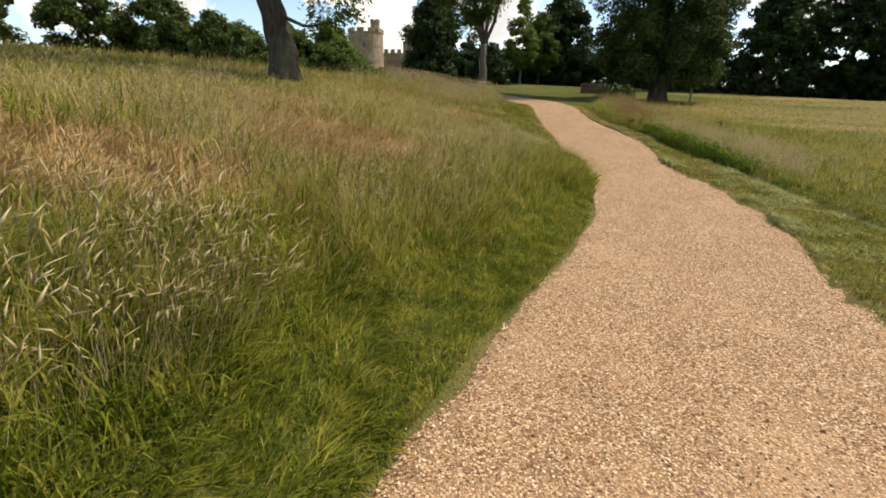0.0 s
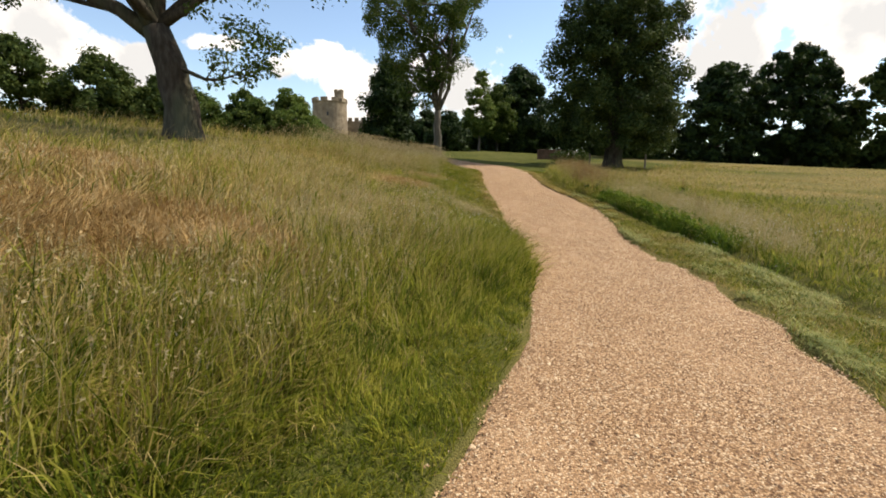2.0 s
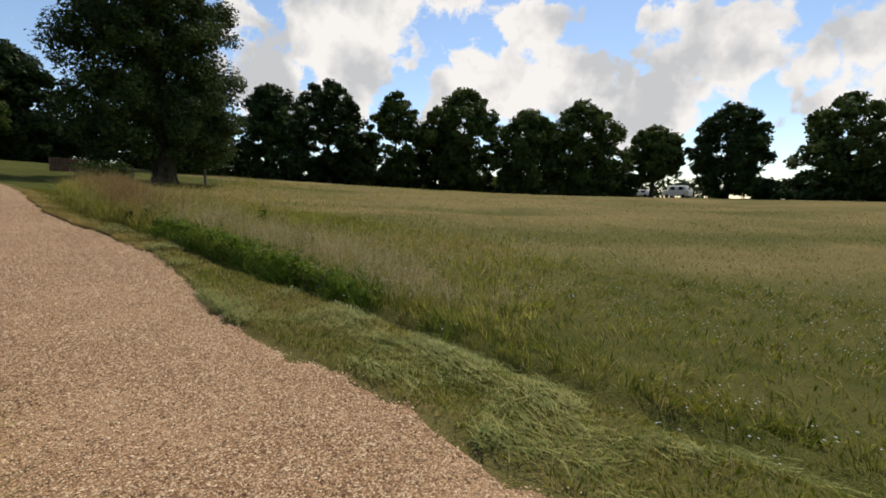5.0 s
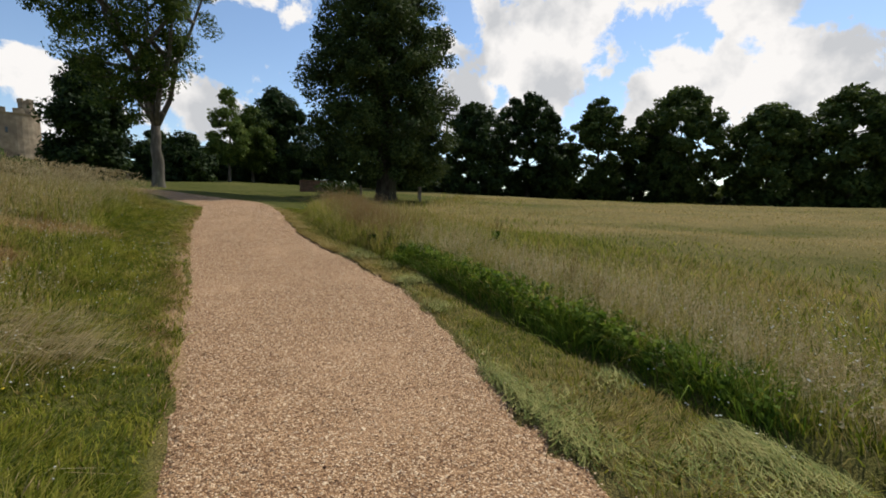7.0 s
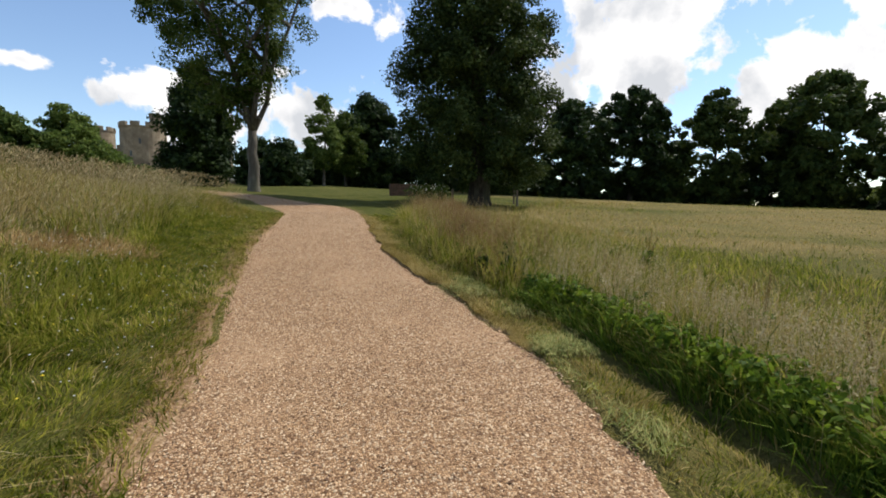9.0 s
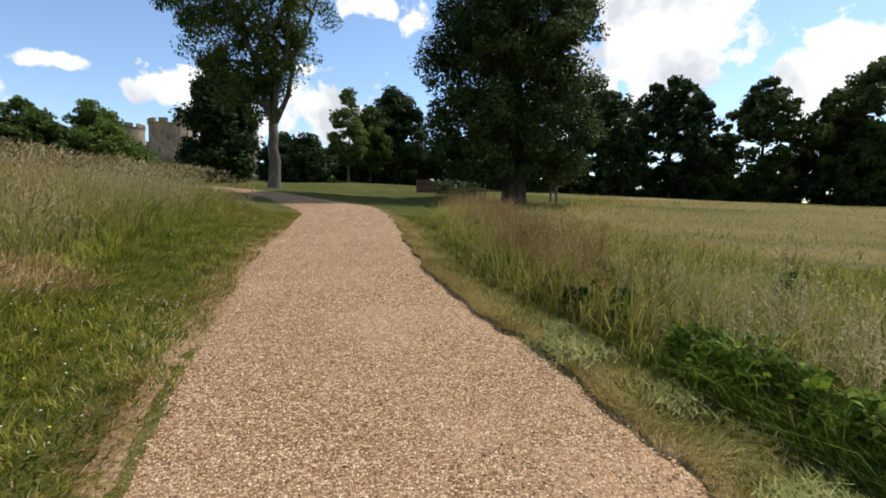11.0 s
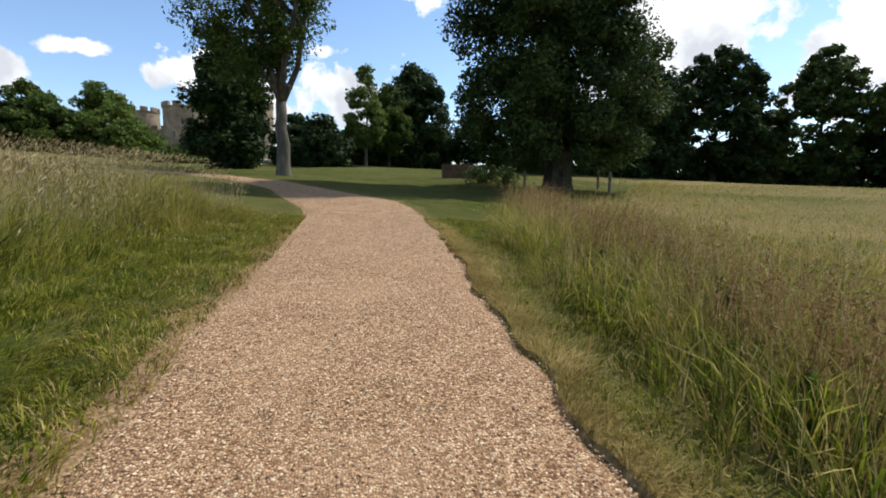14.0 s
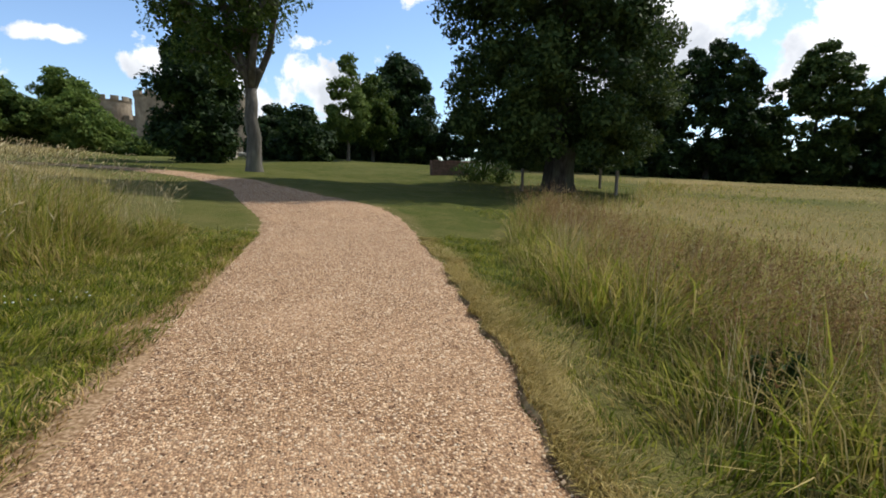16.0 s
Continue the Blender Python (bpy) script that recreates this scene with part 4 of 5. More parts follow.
def tufted(r, x, y, size=0.24, share=0.72):
    """Draws most plants together into tufts. Gives their places, a number for each tuft and the way out of it."""
    xw, yw = x + 0.25 * vnoise(x, y, 0.7, 57), y + 0.25 * vnoise(x, y, 0.7, 58)
    i, j = np.floor(xw / size).astype(int), np.floor(yw / size).astype(int)
    h1, h2, h3 = (TABLE[k][i % 256, j % 256] for k in (48, 49, 54))
    cx, cy = x - xw + (i + 0.1 + 0.8 * h1) * size, y - yw + (j + 0.1 + 0.8 * h2) * size
    take = r.random(len(x)) < share
    x2 = np.where(take, cx + r.normal(size=len(x)) * size * 0.26, x)
    y2 = np.where(take, cy + r.normal(size=len(x)) * size * 0.26, y)
    out = np.where(take, 1.0, 0.0) / size
    return x2, y2, h3, np.clip((x2 - cx) * out, -0.6, 0.6), np.clip((y2 - cy) * out, -0.6, 0.6)


def blades(r, x, y, h, w, bend=0.35, sink=0.01, base=None, push=None):
    """Bent blades: two joined faces and a tip that arches over."""
    n = len(x)
    z = (land(x, y) if base is None else base) - sink
    turn = r.uniform(0, 2 * np.pi, n)
    ca, sa_ = np.cos(turn), np.sin(turn)
    way = 2 * np.pi * vnoise(x, y, 0.8, 40) * 1.5
    much = 1.1 * bend * vnoise(x, y, 0.45, 41)
    lx_ = (np.clip(r.normal(size=n), -1.7, 1.7) * bend * 0.6 + WIND[0] * bend + np.cos(way) * much) * h
    ly_ = (np.clip(r.normal(size=n), -1.7, 1.7) * bend * 0.6 + WIND[1] * bend + np.sin(way) * much) * h
    if push is not None:
        lx_, ly_ = lx_ + push[0] * h * 1.1, ly_ + push[1] * h * 1.1
    hw = w / 2
    arch = r.uniform(0.0, 0.75, n)
    fall = 1 - 0.25 * np.clip(np.hypot(lx_, ly_) / np.maximum(h, 1e-3), 0, 1.6)
    p = np.empty((n, 5, 3), np.float32)
    for k, (f, ww) in enumerate(((0, 1.0), (0, -1.0), (0.55, 0.85), (0.55, -0.85), (1, 0.0))):
        p[:, k, 0] = x + ca * hw * ww + lx_ * f ** 1.8 * (1 + 0.5 * arch)
        p[:, k, 1] = y + sa_ * hw * ww + ly_ * f ** 1.8 * (1 + 0.5 * arch)
        p[:, k, 2] = z + h * fall * (f if f < 1 else 1 - 0.55 * arch)
    t = (np.arange(n)[:, None, None] * 5 + np.array([[0, 1, 3], [0, 3, 2], [2, 3, 4]])[None]).reshape(-1, 3)
    return p.reshape(-1, 3), t


def seed_stems(r, x, y, h, head, thick, bend=0.3):
    """Thin stems each carrying a plump seed head that nods downwind."""
    n = len(x)
    z = land(x, y) - 0.01
    lx_, ly_ = (np.clip(r.normal(size=n), -1.6, 1.6) * bend * 0.6 + WIND[0] * bend) * h, (np.clip(r.normal(size=n), -1.6, 1.6) * bend * 0.6 + WIND[1] * bend) * h
    turn = r.uniform(0, np.pi, n)
    ca, sa_ = np.cos(turn), np.sin(turn)
    tip = np.stack([x + lx_, y + ly_, z + h], 1)
    d = np.stack([lx_ * 1.6 + r.normal(size=n) * 0.12 * h, ly_ * 1.6 + r.normal(size=n) * 0.12 * h, h * 0.8], 1)
    d /= np.linalg.norm(d, axis=1)[:, None]
    a = np.stack([ca, sa_, np.zeros(n)], 1)
    b = np.cross(d, a)
    p = np.empty((n, 9, 3), np.float32)
    p[:, 0] = np.stack([x, y, z], 1) + a * 0.0022
    p[:, 1] = np.stack([x, y, z], 1) - a * 0.0022
    p[:, 2] = tip
    hd, th = head[:, None], thick[:, None]
    p[:, 3] = tip - d * hd * 0.05
    for k, s in enumerate((a, b, -a, -b)):
        p[:, 4 + k] = tip + d * hd * 0.4 + s * th
    nod = r.uniform(0.0, 0.6, n)[:, None] * hd
    side = np.stack([lx_, ly_, -0.5 * h], 1)
    p[:, 8] = tip + d * hd + side / (np.linalg.norm(side, axis=1)[:, None] + 1e-6) * nod
    f = [[0, 1, 2]] + [[3, 4 + k, 4 + (k + 1) % 4] for k in range(4)] + [[8, 4 + (k + 1) % 4, 4 + k] for k in range(4)]
    t = (np.arange(n)[:, None, None] * 9 + np.array(f)[None]).reshape(-1, 3)
    return p.reshape(-1, 3), t


def panicles(r, x, y, h, length, bend=0.3):
    """Open seed panicles: a thin stem whose upper part carries small loose spikelets."""
    n, k = len(x), 8
    z = land(x, y) - 0.01
    lx_, ly_ = (np.clip(r.normal(size=n), -1.6, 1.6) * bend * 0.6 + WIND[0] * bend) * h, (np.clip(r.normal(size=n), -1.6, 1.6) * bend * 0.6 + WIND[1] * bend) * h
    foot, tip = np.stack([x, y, z], 1), np.stack([x + lx_, y + ly_, z + h], 1)
    turn = r.uniform(0, np.pi, n)
    a = np.stack([np.cos(turn), np.sin(turn), np.zeros(n)], 1) * 0.002
    stem = np.stack([foot + a, foot - a, tip], 1)
    f = r.uniform(0.0, 1.0, (n, k))
    at = tip[:, None] - (tip - foot)[:, None] * (f * length[:, None])[..., None]
    d = r.normal(size=(n, k, 3)) + np.array([0.5, 0.3, 0.7])
    d /= np.linalg.norm(d, axis=2)[..., None]
    ln = (0.014 + 0.03 * f)[..., None]
    w = np.cross(d, r.normal(size=(n, k, 3))) * 0.0035
    spike = np.stack([at + w, at - w, at + d * ln], 2).reshape(n, k * 3, 3)
    p = np.concatenate([stem, spike], 1)
    return p.reshape(-1, 3), np.arange(n * (k + 1) * 3).reshape(-1, 3)


def scatter(r, n, x0, x1, y0, y1):
    return r.uniform(x0, x1, n), r.uniform(y0, y1, n)


def tall(x, y):
    """Height of the standing grass over the plan."""
    dl, dr = sides(x, y)
    strip = np.interp(y, Y_DENSE, STRIP)
    margin = 0.40 * (1 - smooth(4, 6, y)) + 0.12 - 0.75 * smooth(5.5, 7.5, y) * (1 - smooth(10.2, 11.6, y)) + 0.45 * smooth(9, 13, y) + 0.75 * smooth(17, 20, y) - 0.5 * smooth(24, 28, y)
    left = 0.10 + (0.36 - 0.17 * smooth(9, 12, y) + 0.30 * smooth(17.5, 20.5, y)) * smooth(margin, margin + 1.1, dl)
    left = left * (0.75 + 0.5 * vnoise(x, y, 1.2, 20)) * (1 - 0.6 * bare(x, y))
    right = 0.085 + 0.37 * smooth(0.0, 0.35, x - strip) - 0.17 * smooth(1.5, 5, x - strip) - 0.14 * smooth(5, 14, x - strip)
    right = right + 0.2 * smooth(14, 18, y) * smooth(0.1, 0.6, x - strip) * (1 - smooth(1.8, 3.5, x - strip))
    right = np.where(x > strip, right * (0.7 + 0.55 * vnoise(x, y, 1.6, 21)), right)
    clover = (1 - smooth(6.5, 12, y)) * (1 - smooth(6, 14, x - strip))
    right = np.where(x > strip, right * (1 - 0.62 * clover), right)
    h = np.where(dl > 0, left, np.where(dr > 0, right, 0))
    h = np.where((dl > 0) & (y > 31) & (dl < 4), 0.08, h)
    return h


def out_of_path(x, y, gap=0.0):
    dl, dr = sides(x, y)
    return (dl > gap) | (dr > gap)


SETS = {"green": [], "straw": [], "rust": [], "turf": [], "seed": [], "sorrel": []}


def grow(seed, n, x0, x1, y0, y1, keep, width, hk=1.0, tuft_size=(0.24, 0.72)):
    """Sorts scattered blades into green, straw, rust and turf by the plan's patches."""
    r = np.random.default_rng(seed)
    x, y = scatter(r, n, x0, x1, y0, y1)
    dl, dr = sides(x, y)
    edge = (r.random(n) - 0.74) * 0.28 + 0.12 * (vnoise(x, y, 0.25, 46) - 0.5)
    ok = ((dl > edge) | (dr > edge)) & keep(x, y, dl, dr)
    x, y, tuft, ox, oy = tufted(r, x[ok], y[ok], *tuft_size)
    dl, dr = sides(x, y)
    gutter = (np.abs(x - np.interp(y, Y_DENSE, STRIP) - 0.02) < 0.13) & (y > 4.5) & (y < 14.5)
    ok = ((dl > edge[ok]) | (dr > edge[ok])) & ~(gutter & (r.random(len(x)) < 0.9))
    x, y, dl, dr, tuft, ox, oy = (q[ok] for q in (x, y, dl, dr, tuft, ox, oy))
    h = tall(x, y) * hk * r.uniform(0.5, 1.2, len(x)) * (0.45 + 0.5 * vnoise(x, y, 0.35, 42) + 0.7 * tuft)
    h = np.maximum(h, 0.03)
    dry = dryness(x, y)
    rust = (dl > 0.5) & (bare(x, y) > 0.3)
    thin = (bare(x, y) > 0.45) & (r.random(len(x)) < 0.45)
    thin |= (dl > -0.3) & (dl < 0.28 * vnoise(x, y, 0.7, 47)) & (y > 13) & (y < 25) & (r.random(len(x)) < 0.5)
    x, y, h, dry, rust, tuft, ox, oy = (q[~thin] for q in (x, y, h, dry, rust, tuft, ox, oy))
    short = tall(x, y) < 0.17
    pick = r.random(len(x))
    is_straw = pick < np.clip(dry * 0.85 + (tuft - 0.5) * 0.7 * np.clip(dry * 3, 0, 1), 0, 0.95)
    for key, m, ww, bd in (("turf", short & ~is_straw, 0.95, 0.75), ("rust", ~short & rust & (pick < 0.8), 1.0, 0.4),
                           ("straw", (is_straw & ~rust) | (short & is_straw), 0.8, 0.58), ("green", ~short & ~is_straw & ~(rust & (pick < 0.8)), 1.2, 0.56)):
        if m.any():
            SETS[key].append(blades(r, x[m], y[m], h[m], width * ww * r.uniform(0.6, 1.3, m.sum()), bd, push=(ox[m], oy[m])))


# by the path, then further out with fewer and broader blades
grow(201, 400000, -4.5, 9.5, -2.5, 27, lambda x, y, dl, dr: (dl < 2.6) & (dr < 2.2), 0.0095)
grow(202, 220000, -12, 16, -6, 32, lambda x, y, dl, dr: ((dl >= 2.6) & (dl < 8)) | ((dr >= 2.2) & (dr < 8)), 0.014, 1.0, (0.36, 0.75))
grow(203, 95000, -26, 34, -4, 46, lambda x, y, dl, dr: ((dl >= 8) | (dr >= 8)) & (dr < 17), 0.022, 0.9, (0.6, 0.4))
grow(209, 34000, 14, 58, -4, 60, lambda x, y, dl, dr: (dr >= 17) & (dr < 42), 0.034, 0.8, (0.9, 0.2))
grow(205, 130000, -3, 4, -3, 12, lambda x, y, dl, dr: (dl < 1.0) & (dr < 0), 0.0085, 1.0, (0.13, 0.6))
grow(210, 70000, -3.2, 3, -2.6, 4.5, lambda x, y, dl, dr: (dl < 2.2) & (dr < 0), 0.0085, 0.55, (0.2, 0.15))
grow(208, 95000, 2.5, 7.2, -2, 24, lambda x, y, dl, dr: (dr > 0) & (x < np.interp(y, Y_DENSE, STRIP) + 0.1), 0.009, 0.95, (0.16, 0.6))
grow(207, 95000, 0, 4.2, 12, 28, lambda x, y, dl, dr: (dl < 1.5) & (dr < 0), 0.009, 0.95, (0.16, 0.6))
grow(204, 22000, -45, 5, -20, 80, lambda x, y, dl, dr: (dl >= 14) & ~((y > 44) & (x > -5) & (x < 24)), 0.05, 0.95, (0.9, 0.7))


def stems(seed, n, x0, x1, y0, y1, keep, size):
    r = np.random.default_rng(seed)
    x, y = scatter(r, n, x0, x1, y0, y1)
    dl, dr = sides(x, y)
    ok = out_of_path(x, y, 0.25) & (tall(x, y) > 0.28) & keep(x, y, dl, dr) & (vnoise(x, y, 1.3, 25) > r.random(n) * 0.9)
    x, y = x[ok], y[ok]
    k = len(x)
    h = np.clip(tall(x, y) * r.uniform(1.0, 1.55, k), 0.2, 0.95)
    SETS["seed"].append(seed_stems(r, x, y, h, r.uniform(0.05, 0.10, k) * size, r.uniform(0.0022, 0.0048, k) * size))


stems(211, 26000, -5, 10, -2, 27, lambda x, y, dl, dr: (dl < 4) & (dr < 4), 0.8)
stems(213, 9000, -6, 3, -2, 9, lambda x, y, dl, dr: (dl > 0.9) & (dl < 5) & (vnoise(x, y, 1.0, 52) > 0.55), 1.0)
stems(215, 8500, -3.6, -0.3, -1.4, 2.4, lambda x, y, dl, dr: (dl > 0.7) & (np.hypot(x + 1.9, y - 0.3) < 0.5 + 1.1 * vnoise(x, y, 0.6, 53)), 1.75)
stems(214, 20000, -6, 4, 17, 32, lambda x, y, dl, dr: (dl > 0.9) & (dl < 8), 1.7)
stems(212, 7000, -14, 22, -2, 36, lambda x, y, dl, dr: ((dl >= 4) | ((dr >= 4) & (dr < 8))), 1.1)


def haze(key, seed, n, x0, x1, y0, y1, keep, lo, hi):
    """Drifts of fine open panicles above the grass."""
    r = np.random.default_rng(seed)
    x, y = scatter(r, n, x0, x1, y0, y1)
    dl, dr = sides(x, y)
    ok = keep(x, y, dl, dr) & (bare(x, y) < 0.4)
    x, y, tuft, _, _ = tufted(r, x[ok], y[ok], 0.3, 0.7)
    ok = out_of_path(x, y, 0.3)
    x, y, tuft = x[ok], y[ok], tuft[ok]
    h = np.clip(tall(x, y), 0.22, 0.7) * r.uniform(lo, hi, len(x)) * (0.75 + 0.4 * tuft)
    SETS[key].append(panicles(r, x, y, h, r.uniform(0.25, 0.5, len(x))))


def right_of(x, y):
    return x - np.interp(y, Y_DENSE, STRIP)


haze("sorrel", 221, 19000, 6, 10.5, 17.5, 30, lambda x, y, dl, dr: (right_of(x, y) > 0.5) & (right_of(x, y) < 2.4) & (vnoise(x, y, 0.9, 59) > 0.48), 0.7, 1.5)
haze("seed", 222, 13000, 6, 10, 8.0, 17.5, lambda x, y, dl, dr: (right_of(x, y) > 0.45) & (right_of(x, y) < 2.0) & (vnoise(x, y, 1.1, 59) > 0.4), 0.7, 1.5)
haze("seed", 223, 13000, -7, 3.5, -2, 15, lambda x, y, dl, dr: (dl > 1.2) & (dl < 7) & (vnoise(x, y, 1.6, 38) > 0.48), 0.7, 1.4)
haze("rust", 224, 5000, -7, 3.5, -2, 12, lambda x, y, dl, dr: (dl > 1.3) & (dl < 6) & (vnoise(x, y, 1.4, 39) > 0.55), 0.7, 1.3)

LABELS = {"green": ("meadow_grass", "long green meadow grass leaning in the wind", M_GREEN), "straw": ("dry_grass", "long dry straw-coloured meadow grass", M_STRAW),
          "rust": ("rusty_grass", "patches of dried reddish brown grass", M_RUST), "turf": ("short_grass", "short mown green grass beside the path", M_TURF),
          "seed": ("seed_grass", "pale nodding grass seed heads on thin stems", M_SEED),
          "sorrel": ("sorrel_stems", "reddish brown seeding sorrel stems in tall grass", M_SORREL)}


def joined(pieces):
    vs, ts, at = [], [], 0
    for v, t in pieces:
        vs.append(v)
        ts.append(t + at)
        at += len(v)
    return np.concatenate(vs), np.concatenate(ts)


r = np.random.default_rng(206)
for bx, by, br in BARE:
    n = int(5000 * br * br)
    x, y = bx + r.normal(size=n) * br * 0.75, by + r.normal(size=n) * br * 0.55
    ok = (sides(x, y)[0] > 0.5) & (bare(x, y) > 0.12)
    SETS["rust"].append(blades(r, x[ok], y[ok], r.uniform(0.07, 0.26, ok.sum()), r.uniform(0.006, 0.014, ok.sum()), 0.9))
r = np.random.default_rng(208)
n = 9000
y = r.uniform(12.5, 27, n)
x = np.interp(y, py, pl) + 0.03 - np.abs(r.normal(size=n)) * 0.16
SETS["rust"].append(blades(r, x, y, r.uniform(0.03, 0.09, n), r.uniform(0.005, 0.01, n), 0.9))
r = np.random.default_rng(207)
for bx, by, br, k in ((2.0, 12.6, 0.3, 500), (1.6, 13.2, 0.35, 600), (1.5, 9.6, 0.4, 600), (1.0, 10.6, 0.5, 600), (-0.2, 7.6, 0.5, 700)):
    x, y = bx + r.normal(size=k) * br, by + r.normal(size=k) * br * 0.7
    ok = sides(x, y)[0] > 0.3
    n = ok.sum()
    lift = blades(r, x[ok], y[ok], r.uniform(0.18, 0.4, n), r.uniform(0.004, 0.008, n), 0.5)
    drift = lift[0].reshape(-1, 5, 3)
    drift[:, 4, 0] += 0.32
    drift[:, 2:4, 0] += 0.12
    drift[:, 4, 2] -= 0.12
    SETS["seed"].append((drift.reshape(-1, 3), lift[1]))
r = np.random.default_rng(205)
n = 30000
y = r.uniform(14.5, 27, n)
x = np.interp(y, py, pr) - 0.02 + np.abs(r.normal(size=n)) * 0.13
base = np.interp(y, Y_DENSE, PATH_Z) + 0.026 * smooth(14.5, 17, y) * (1 - smooth(23.5, 26.5, y))
SETS["straw"].append(blades(r, x, y, r.uniform(0.03, 0.08, n), r.uniform(0.004, 0.008, n), 0.95, 0.012, base))

for key, (name, label, mat) in LABELS.items():
    v, t = joined(SETS[key])
    tagged(link_arrays(name, v, t, mat), label, "grass", kind="stuff")

# cut hay lying in swaths on the mown strip
r = np.random.default_rng(301)
n = 42000
y = r.uniform(-1, 17, n)
strip, redge = np.interp(y, Y_DENSE, STRIP), np.interp(y, Y_DENSE, RIGHT_EDGE)
lane = r.integers(0, 3, n)
x = np.where(lane == 0, redge + np.abs(r.normal(size=n)) * 0.16 - 0.05, np.where(lane == 1, strip - 0.3 + r.normal(size=n) * 0.19, redge + r.random(n) * (strip - redge)))
ok = vnoise(x, y, 0.5, 27) > np.where(lane == 2, 0.52, np.where(lane == 1, 0.56, 0.76)) + 0.2 * (r.random(n) - 0.5)
x, y = x[ok], y[ok]
n = len(x)
z = land(x, y) + r.uniform(0.02, 0.085, n)
a = r.normal(1.35, 0.55, n) + 1.2 * (vnoise(x, y, 0.5, 36) - 0.5)
ln, w = r.uniform(0.08, 0.26, n), r.uniform(0.002, 0.0045, n)
ca, sn = np.cos(a), np.sin(a)
tl = r.uniform(-0.25, 0.25, n) * ln
P = np.stack([np.stack([x - ca * ln / 2 - sn * w, y - sn * ln / 2 + ca * w, z], 1), np.stack([x - ca * ln / 2 + sn * w, y - sn * ln / 2 - ca * w, z], 1),
              np.stack([x + ca * ln / 2, y + sn * ln / 2, z + tl], 1)], 1)
hay = link_arrays("cut_hay", P.reshape(-1, 3), np.arange(n * 3).reshape(-1, 3), M_HAY)
tagged(hay, "pale cut grass lying in swaths on the verge", "hay", kind="stuff")


def flowers(name, label, seed, n, area, keep, mat, size, lift):
    r = np.random.default_rng(seed)
    x, y = scatter(r, n, *area)
    dl, dr = sides(x, y)
    ok = keep(x, y, dl, dr) & (vnoise(x, y, 1.1, 31) > 0.5)
    x, y = x[ok], y[ok]
    k = len(x)
    z = land(x, y) + tall(x, y) * lift * r.uniform(0.7, 1.1, k) + 0.02
    s = size * r.uniform(0.6, 1.2, k)
    ring = np.array([[math.cos(q * math.pi / 3), math.sin(q * math.pi / 3), 0.0] for q in range(6)] + [[0, 0, 0.5], [0, 0, -0.6]])
    p = ring[None] * s[:, None, None] + np.stack([x, y, z], 1)[:, None]
    f = np.array([[q, (q + 1) % 6, 6] for q in range(6)] + [[(q + 1) % 6, q, 7] for q in range(6)])
    t = (np.arange(k)[:, None, None] * 8 + f[None]).reshape(-1, 3)
    tagged(link_arrays(name, p.reshape(-1, 3), t, mat), label, "flowers", kind="stuff")


flowers("clover_flowers", "small white clover flowers in short grass", 311, 1700, (6.3, 16, 2, 11), lambda x, y, dl, dr: dr > 1.2, M_PETAL, 0.011, 1.0)
flowers("daisies", "small white daisies in the grass by the path", 312, 2200, (-1, 4, 7, 24), lambda x, y, dl, dr: (dl > 0.3) & (dl < 2.2), M_PETAL, 0.009, 1.0)
flowers("buttercups", "tiny yellow flowers in the grass by the path", 313, 160, (-1, 4, 8, 18), lambda x, y, dl, dr: (dl > 0.3) & (dl < 2.2), M_YELLOW, 0.011, 1.0)


def dock(x, y, h, seed):
    """A seeding dock: upright ribbed stems with dark seed whorls and a few broad leaves."""
    rnd, r = random.Random(seed), np.random.default_rng(seed)
    root = tagged(new("dock_plant"), "dark brown seeding dock in long grass", "plant", "seeding docks")
    root.location = (x, y, float(land(x, y)) - 0.03)
    for s in range(rnd.randint(3, 5)):
        tip = Vector((rnd.uniform(-0.22, 0.22), rnd.uniform(-0.22, 0.22), h * rnd.uniform(0.75, 1.05)))
        bm = bmesh.new()
        tube(bm, bent(rnd, Vector((0, 0, 0)), tip, 4, 0.03), [0.007, 0.006, 0.005, 0.004, 0.002], 5)
        st = part("stem", bm, M_DOCK, root)
        cs = np.array([tuple(tip * f) for f in np.linspace(0.45, 1.0, 9)])
        v, t = leaf_cloud(r, cs, np.full(9, 0.028), 16, 0.010, 1.4)
        tagged(link_arrays("seed_spike", v, t, M_DOCK, st), kind="stuff")
    cs = np.array([[rnd.uniform(-0.12, 0.12), rnd.uniform(-0.12, 0.12), rnd.uniform(0.08, 0.3)] for _ in range(5)])
    v, t = leaf_cloud(r, cs, np.full(5, 0.08), 4, 0.09, 1.0)
    tagged(link_arrays("leaf_tuft", v, t, M_WEED, root), kind="stuff")


DOCKS = [(8.3, 13.0, 0.8), (8.9, 14.4, 0.75), (8.0, 12.2, 0.65), (10.6, 18.0, 0.75), (7.0, 16.9, 0.7), (8.4, 16.2, 0.75)]
dr_ = random.Random(88)
for k in range(15):
    yy = 17.2 + 0.47 * k
    DOCKS.append((float(np.interp(yy, Y_DENSE, STRIP)) + 0.6 + 1.3 * dr_.random(), yy, 0.6 + 0.3 * dr_.random()))
for i, (x, y, h) in enumerate(DOCKS):
    dock(x, y, h, 400 + i)


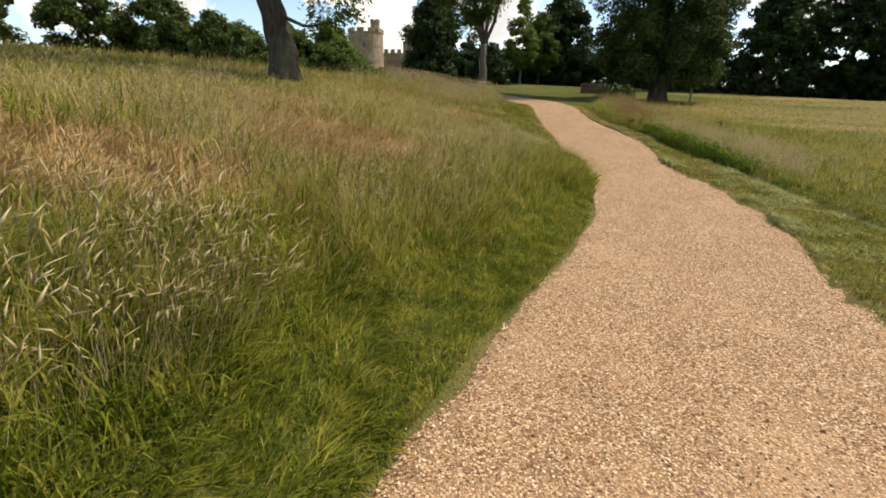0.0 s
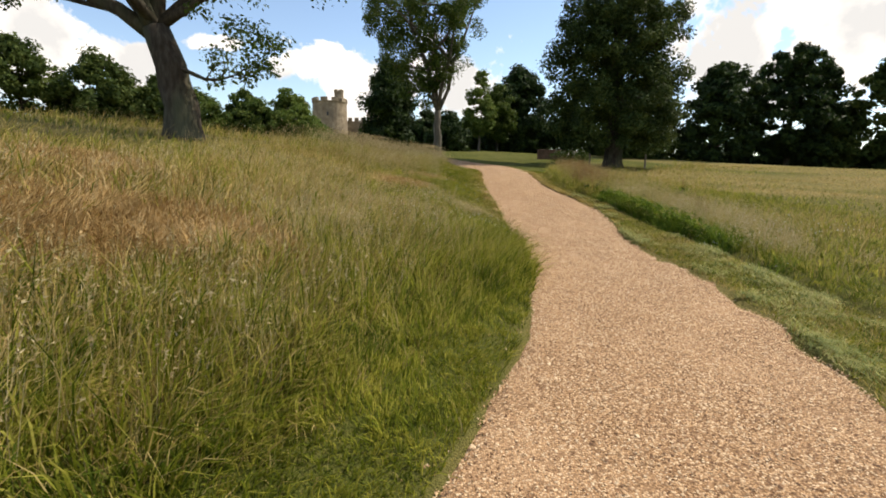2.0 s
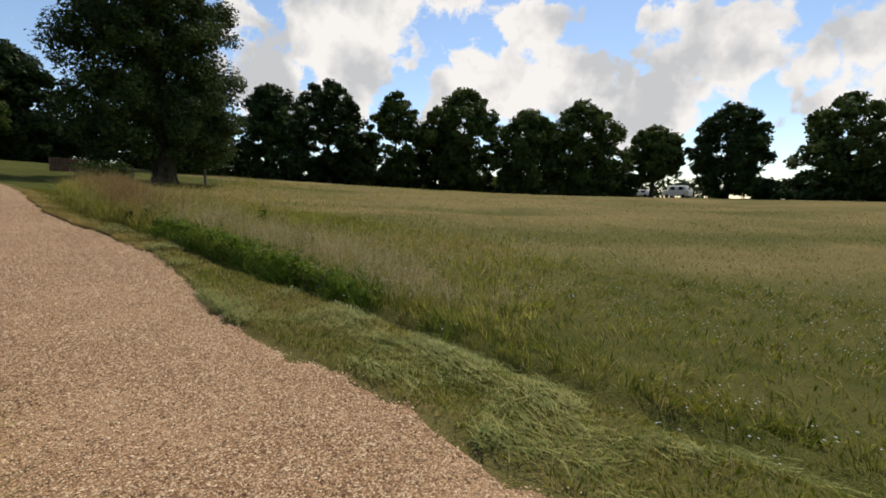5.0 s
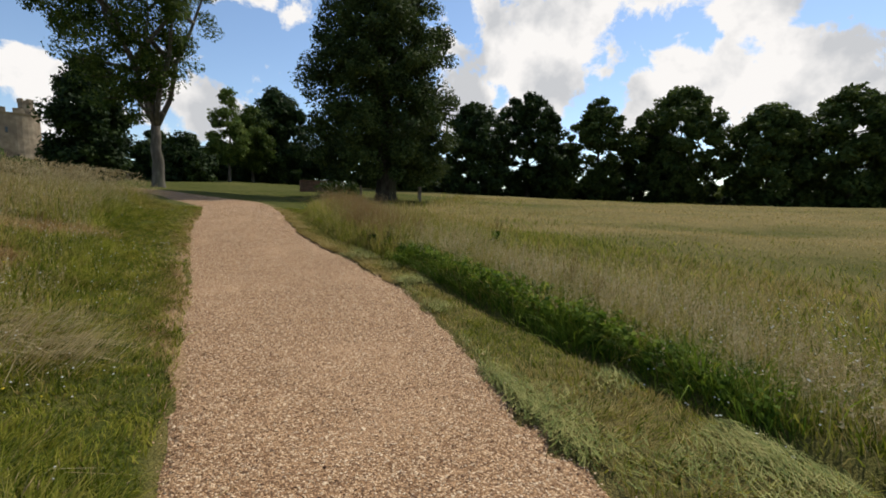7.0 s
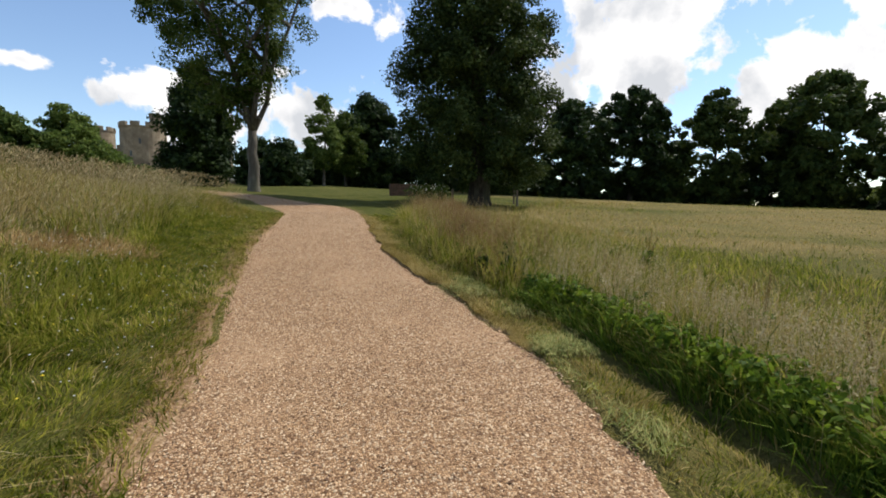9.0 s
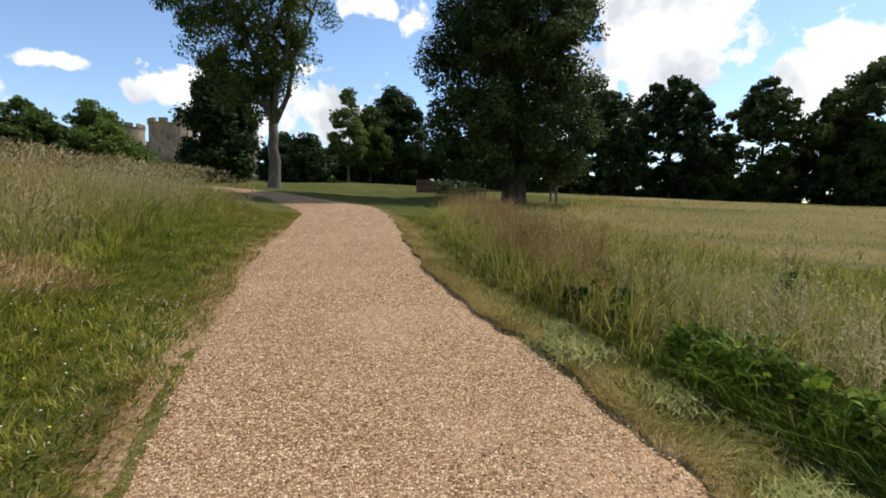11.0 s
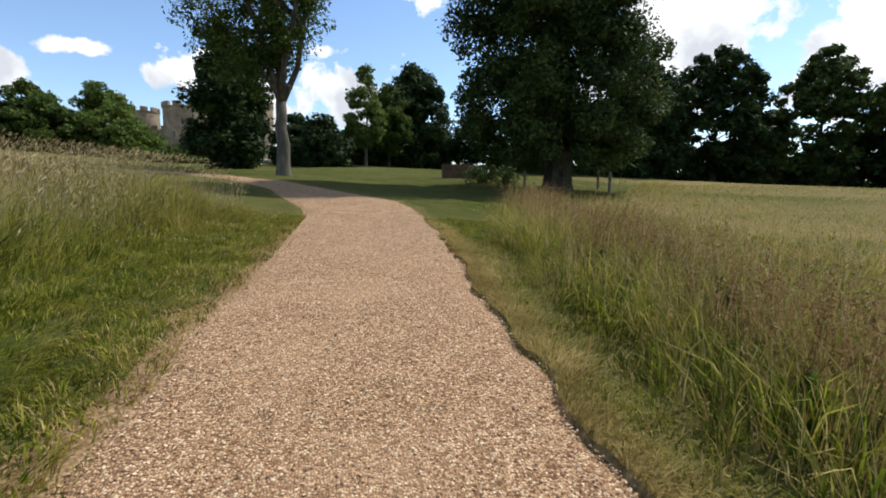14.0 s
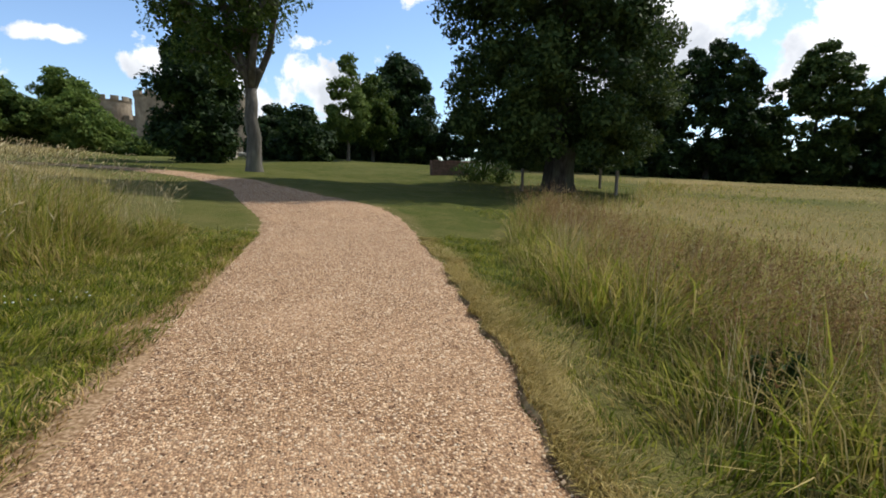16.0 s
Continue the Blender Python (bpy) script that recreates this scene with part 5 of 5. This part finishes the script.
# lush green growth where the mown strip meets the tall grass
r = np.random.default_rng(600)
n = 15000
y = r.uniform(8.0, 16.2, n)
x = np.interp(y, Y_DENSE, STRIP) + 0.17 + np.abs(r.normal(size=n)) * 0.3
ok = (vnoise(x, y, 0.9, 50) > 0.36) & (r.random(n) < 0.25 + 0.75 * smooth(9, 11.5, y))
x, y, tuft, ox, oy = tufted(r, x[ok], y[ok], 0.2, 0.7)
x = np.maximum(x, np.interp(y, Y_DENSE, STRIP) + 0.11)
herb = [blades(r, x, y, 0.38 * r.uniform(0.4, 1.2, len(x)) * (0.55 + 0.9 * tuft), r.uniform(0.006, 0.013, len(x)), 0.6, push=(ox, oy))]
n = 420
cy = 9.5 + 6.6 * r.random(n) ** 0.8
cx = np.interp(cy, Y_DENSE, STRIP) + 0.22 + np.abs(r.normal(size=n)) * 0.3
cs = np.stack([cx, cy, land(cx, cy) + r.uniform(0.04, 0.36, n) * (0.35 + 0.65 * smooth(9, 12.5, cy))], 1)
herb.append(leaf_cloud(r, cs, np.full(n, 0.11), 26, 0.036, 0.9))
v, t = joined(herb)
tagged(link_arrays("verge_herbs", v, t, M_WEED), "lush bright green weeds along the verge", "weeds", kind="stuff")


def bramble(x, y, size, seed):
    """A low leafy bush with arching canes."""
    rnd, r = random.Random(seed), np.random.default_rng(seed)
    root = tagged(new("flowering_bush"), "low leafy bush with pale flowers by the wall", "bush", "bushes by the wall")
    root.location = (x, y, float(land(x, y)) - 0.05)
    for k in range(5):
        bm = bmesh.new()
        e = Vector((rnd.uniform(-0.7, 0.7), rnd.uniform(-0.7, 0.7), rnd.uniform(0.5, 1.0))) * size
        tube(bm, bent(rnd, Vector((0, 0, 0)), e, 4, 0.1), [0.025, 0.02, 0.016, 0.012, 0.006], 5)
        part("cane", bm, M_BARK, root)
    cs = np.stack([r.normal(size=22) * 0.42 * size, r.normal(size=22) * 0.42 * size, r.uniform(0.2, 0.95, 22) * size], 1)
    v, t = leaf_cloud(r, cs, np.full(22, 0.3 * size), 40, 0.075 * size, 0.9)
    tagged(link_arrays("foliage", v, t, M_LEAF_ASH, root), kind="stuff")
    v, t = leaf_cloud(r, cs[:8] + np.array([0, 0, 0.2]), np.full(8, 0.25 * size), 8, 0.05 * size, 0.9)
    tagged(link_arrays("blossom", v, t, M_PETAL, root), kind="stuff")


for i, (x, y) in enumerate(((14.2, 46.6), (15.3, 47.4), (16.1, 46.2))):
    bramble(x, y, 1.1, 560 + i)


def weed_clump(x, y, size, seed):
    """A dark tangle of leafy upright stems with brown seed tops."""
    rnd, r = random.Random(seed), np.random.default_rng(seed)
    root = tagged(new("nettle_clump"), "dark leafy nettle clump with brown seed tops", "weeds", "nettle clumps by the verge")
    root.location = (x, y, float(land(x, y)) - 0.04)
    for k in range(9):
        foot = Vector((rnd.gauss(0, 0.16), rnd.gauss(0, 0.16), 0)) * size
        tip = foot + Vector((rnd.uniform(-0.2, 0.2), rnd.uniform(-0.2, 0.2), rnd.uniform(0.55, 1.0))) * size
        bm = bmesh.new()
        tube(bm, bent(rnd, foot, tip, 4, 0.03), [0.006, 0.005, 0.004, 0.003, 0.002], 5)
        st = part("stem", bm, M_DOCK, root)
        cs = np.array([tuple(foot.lerp(tip, f)) for f in np.linspace(0.15, 0.85, 8)])
        v, t = leaf_cloud(r, cs, np.full(8, 0.085 * size), 15, 0.034, 0.8)
        tagged(link_arrays("foliage", v, t, M_LEAF_FIELD, st), kind="stuff")
        cs = np.array([tuple(foot.lerp(tip, f)) for f in (0.9, 0.96, 1.0)])
        v, t = leaf_cloud(r, cs, np.full(3, 0.022), 12, 0.010, 1.3)
        tagged(link_arrays("seed_spike", v, t, M_DOCK, st), kind="stuff")


for i, (x, y, size) in enumerate(((6.8, 17.3, 0.45), (7.1, 16.9, 0.5), (7.35, 17.5, 0.6), (7.0, 17.9, 0.45), (7.2, 21.5, 0.5), (7.6, 20.2, 0.55))):
    weed_clump(x, y, size, 580 + i)
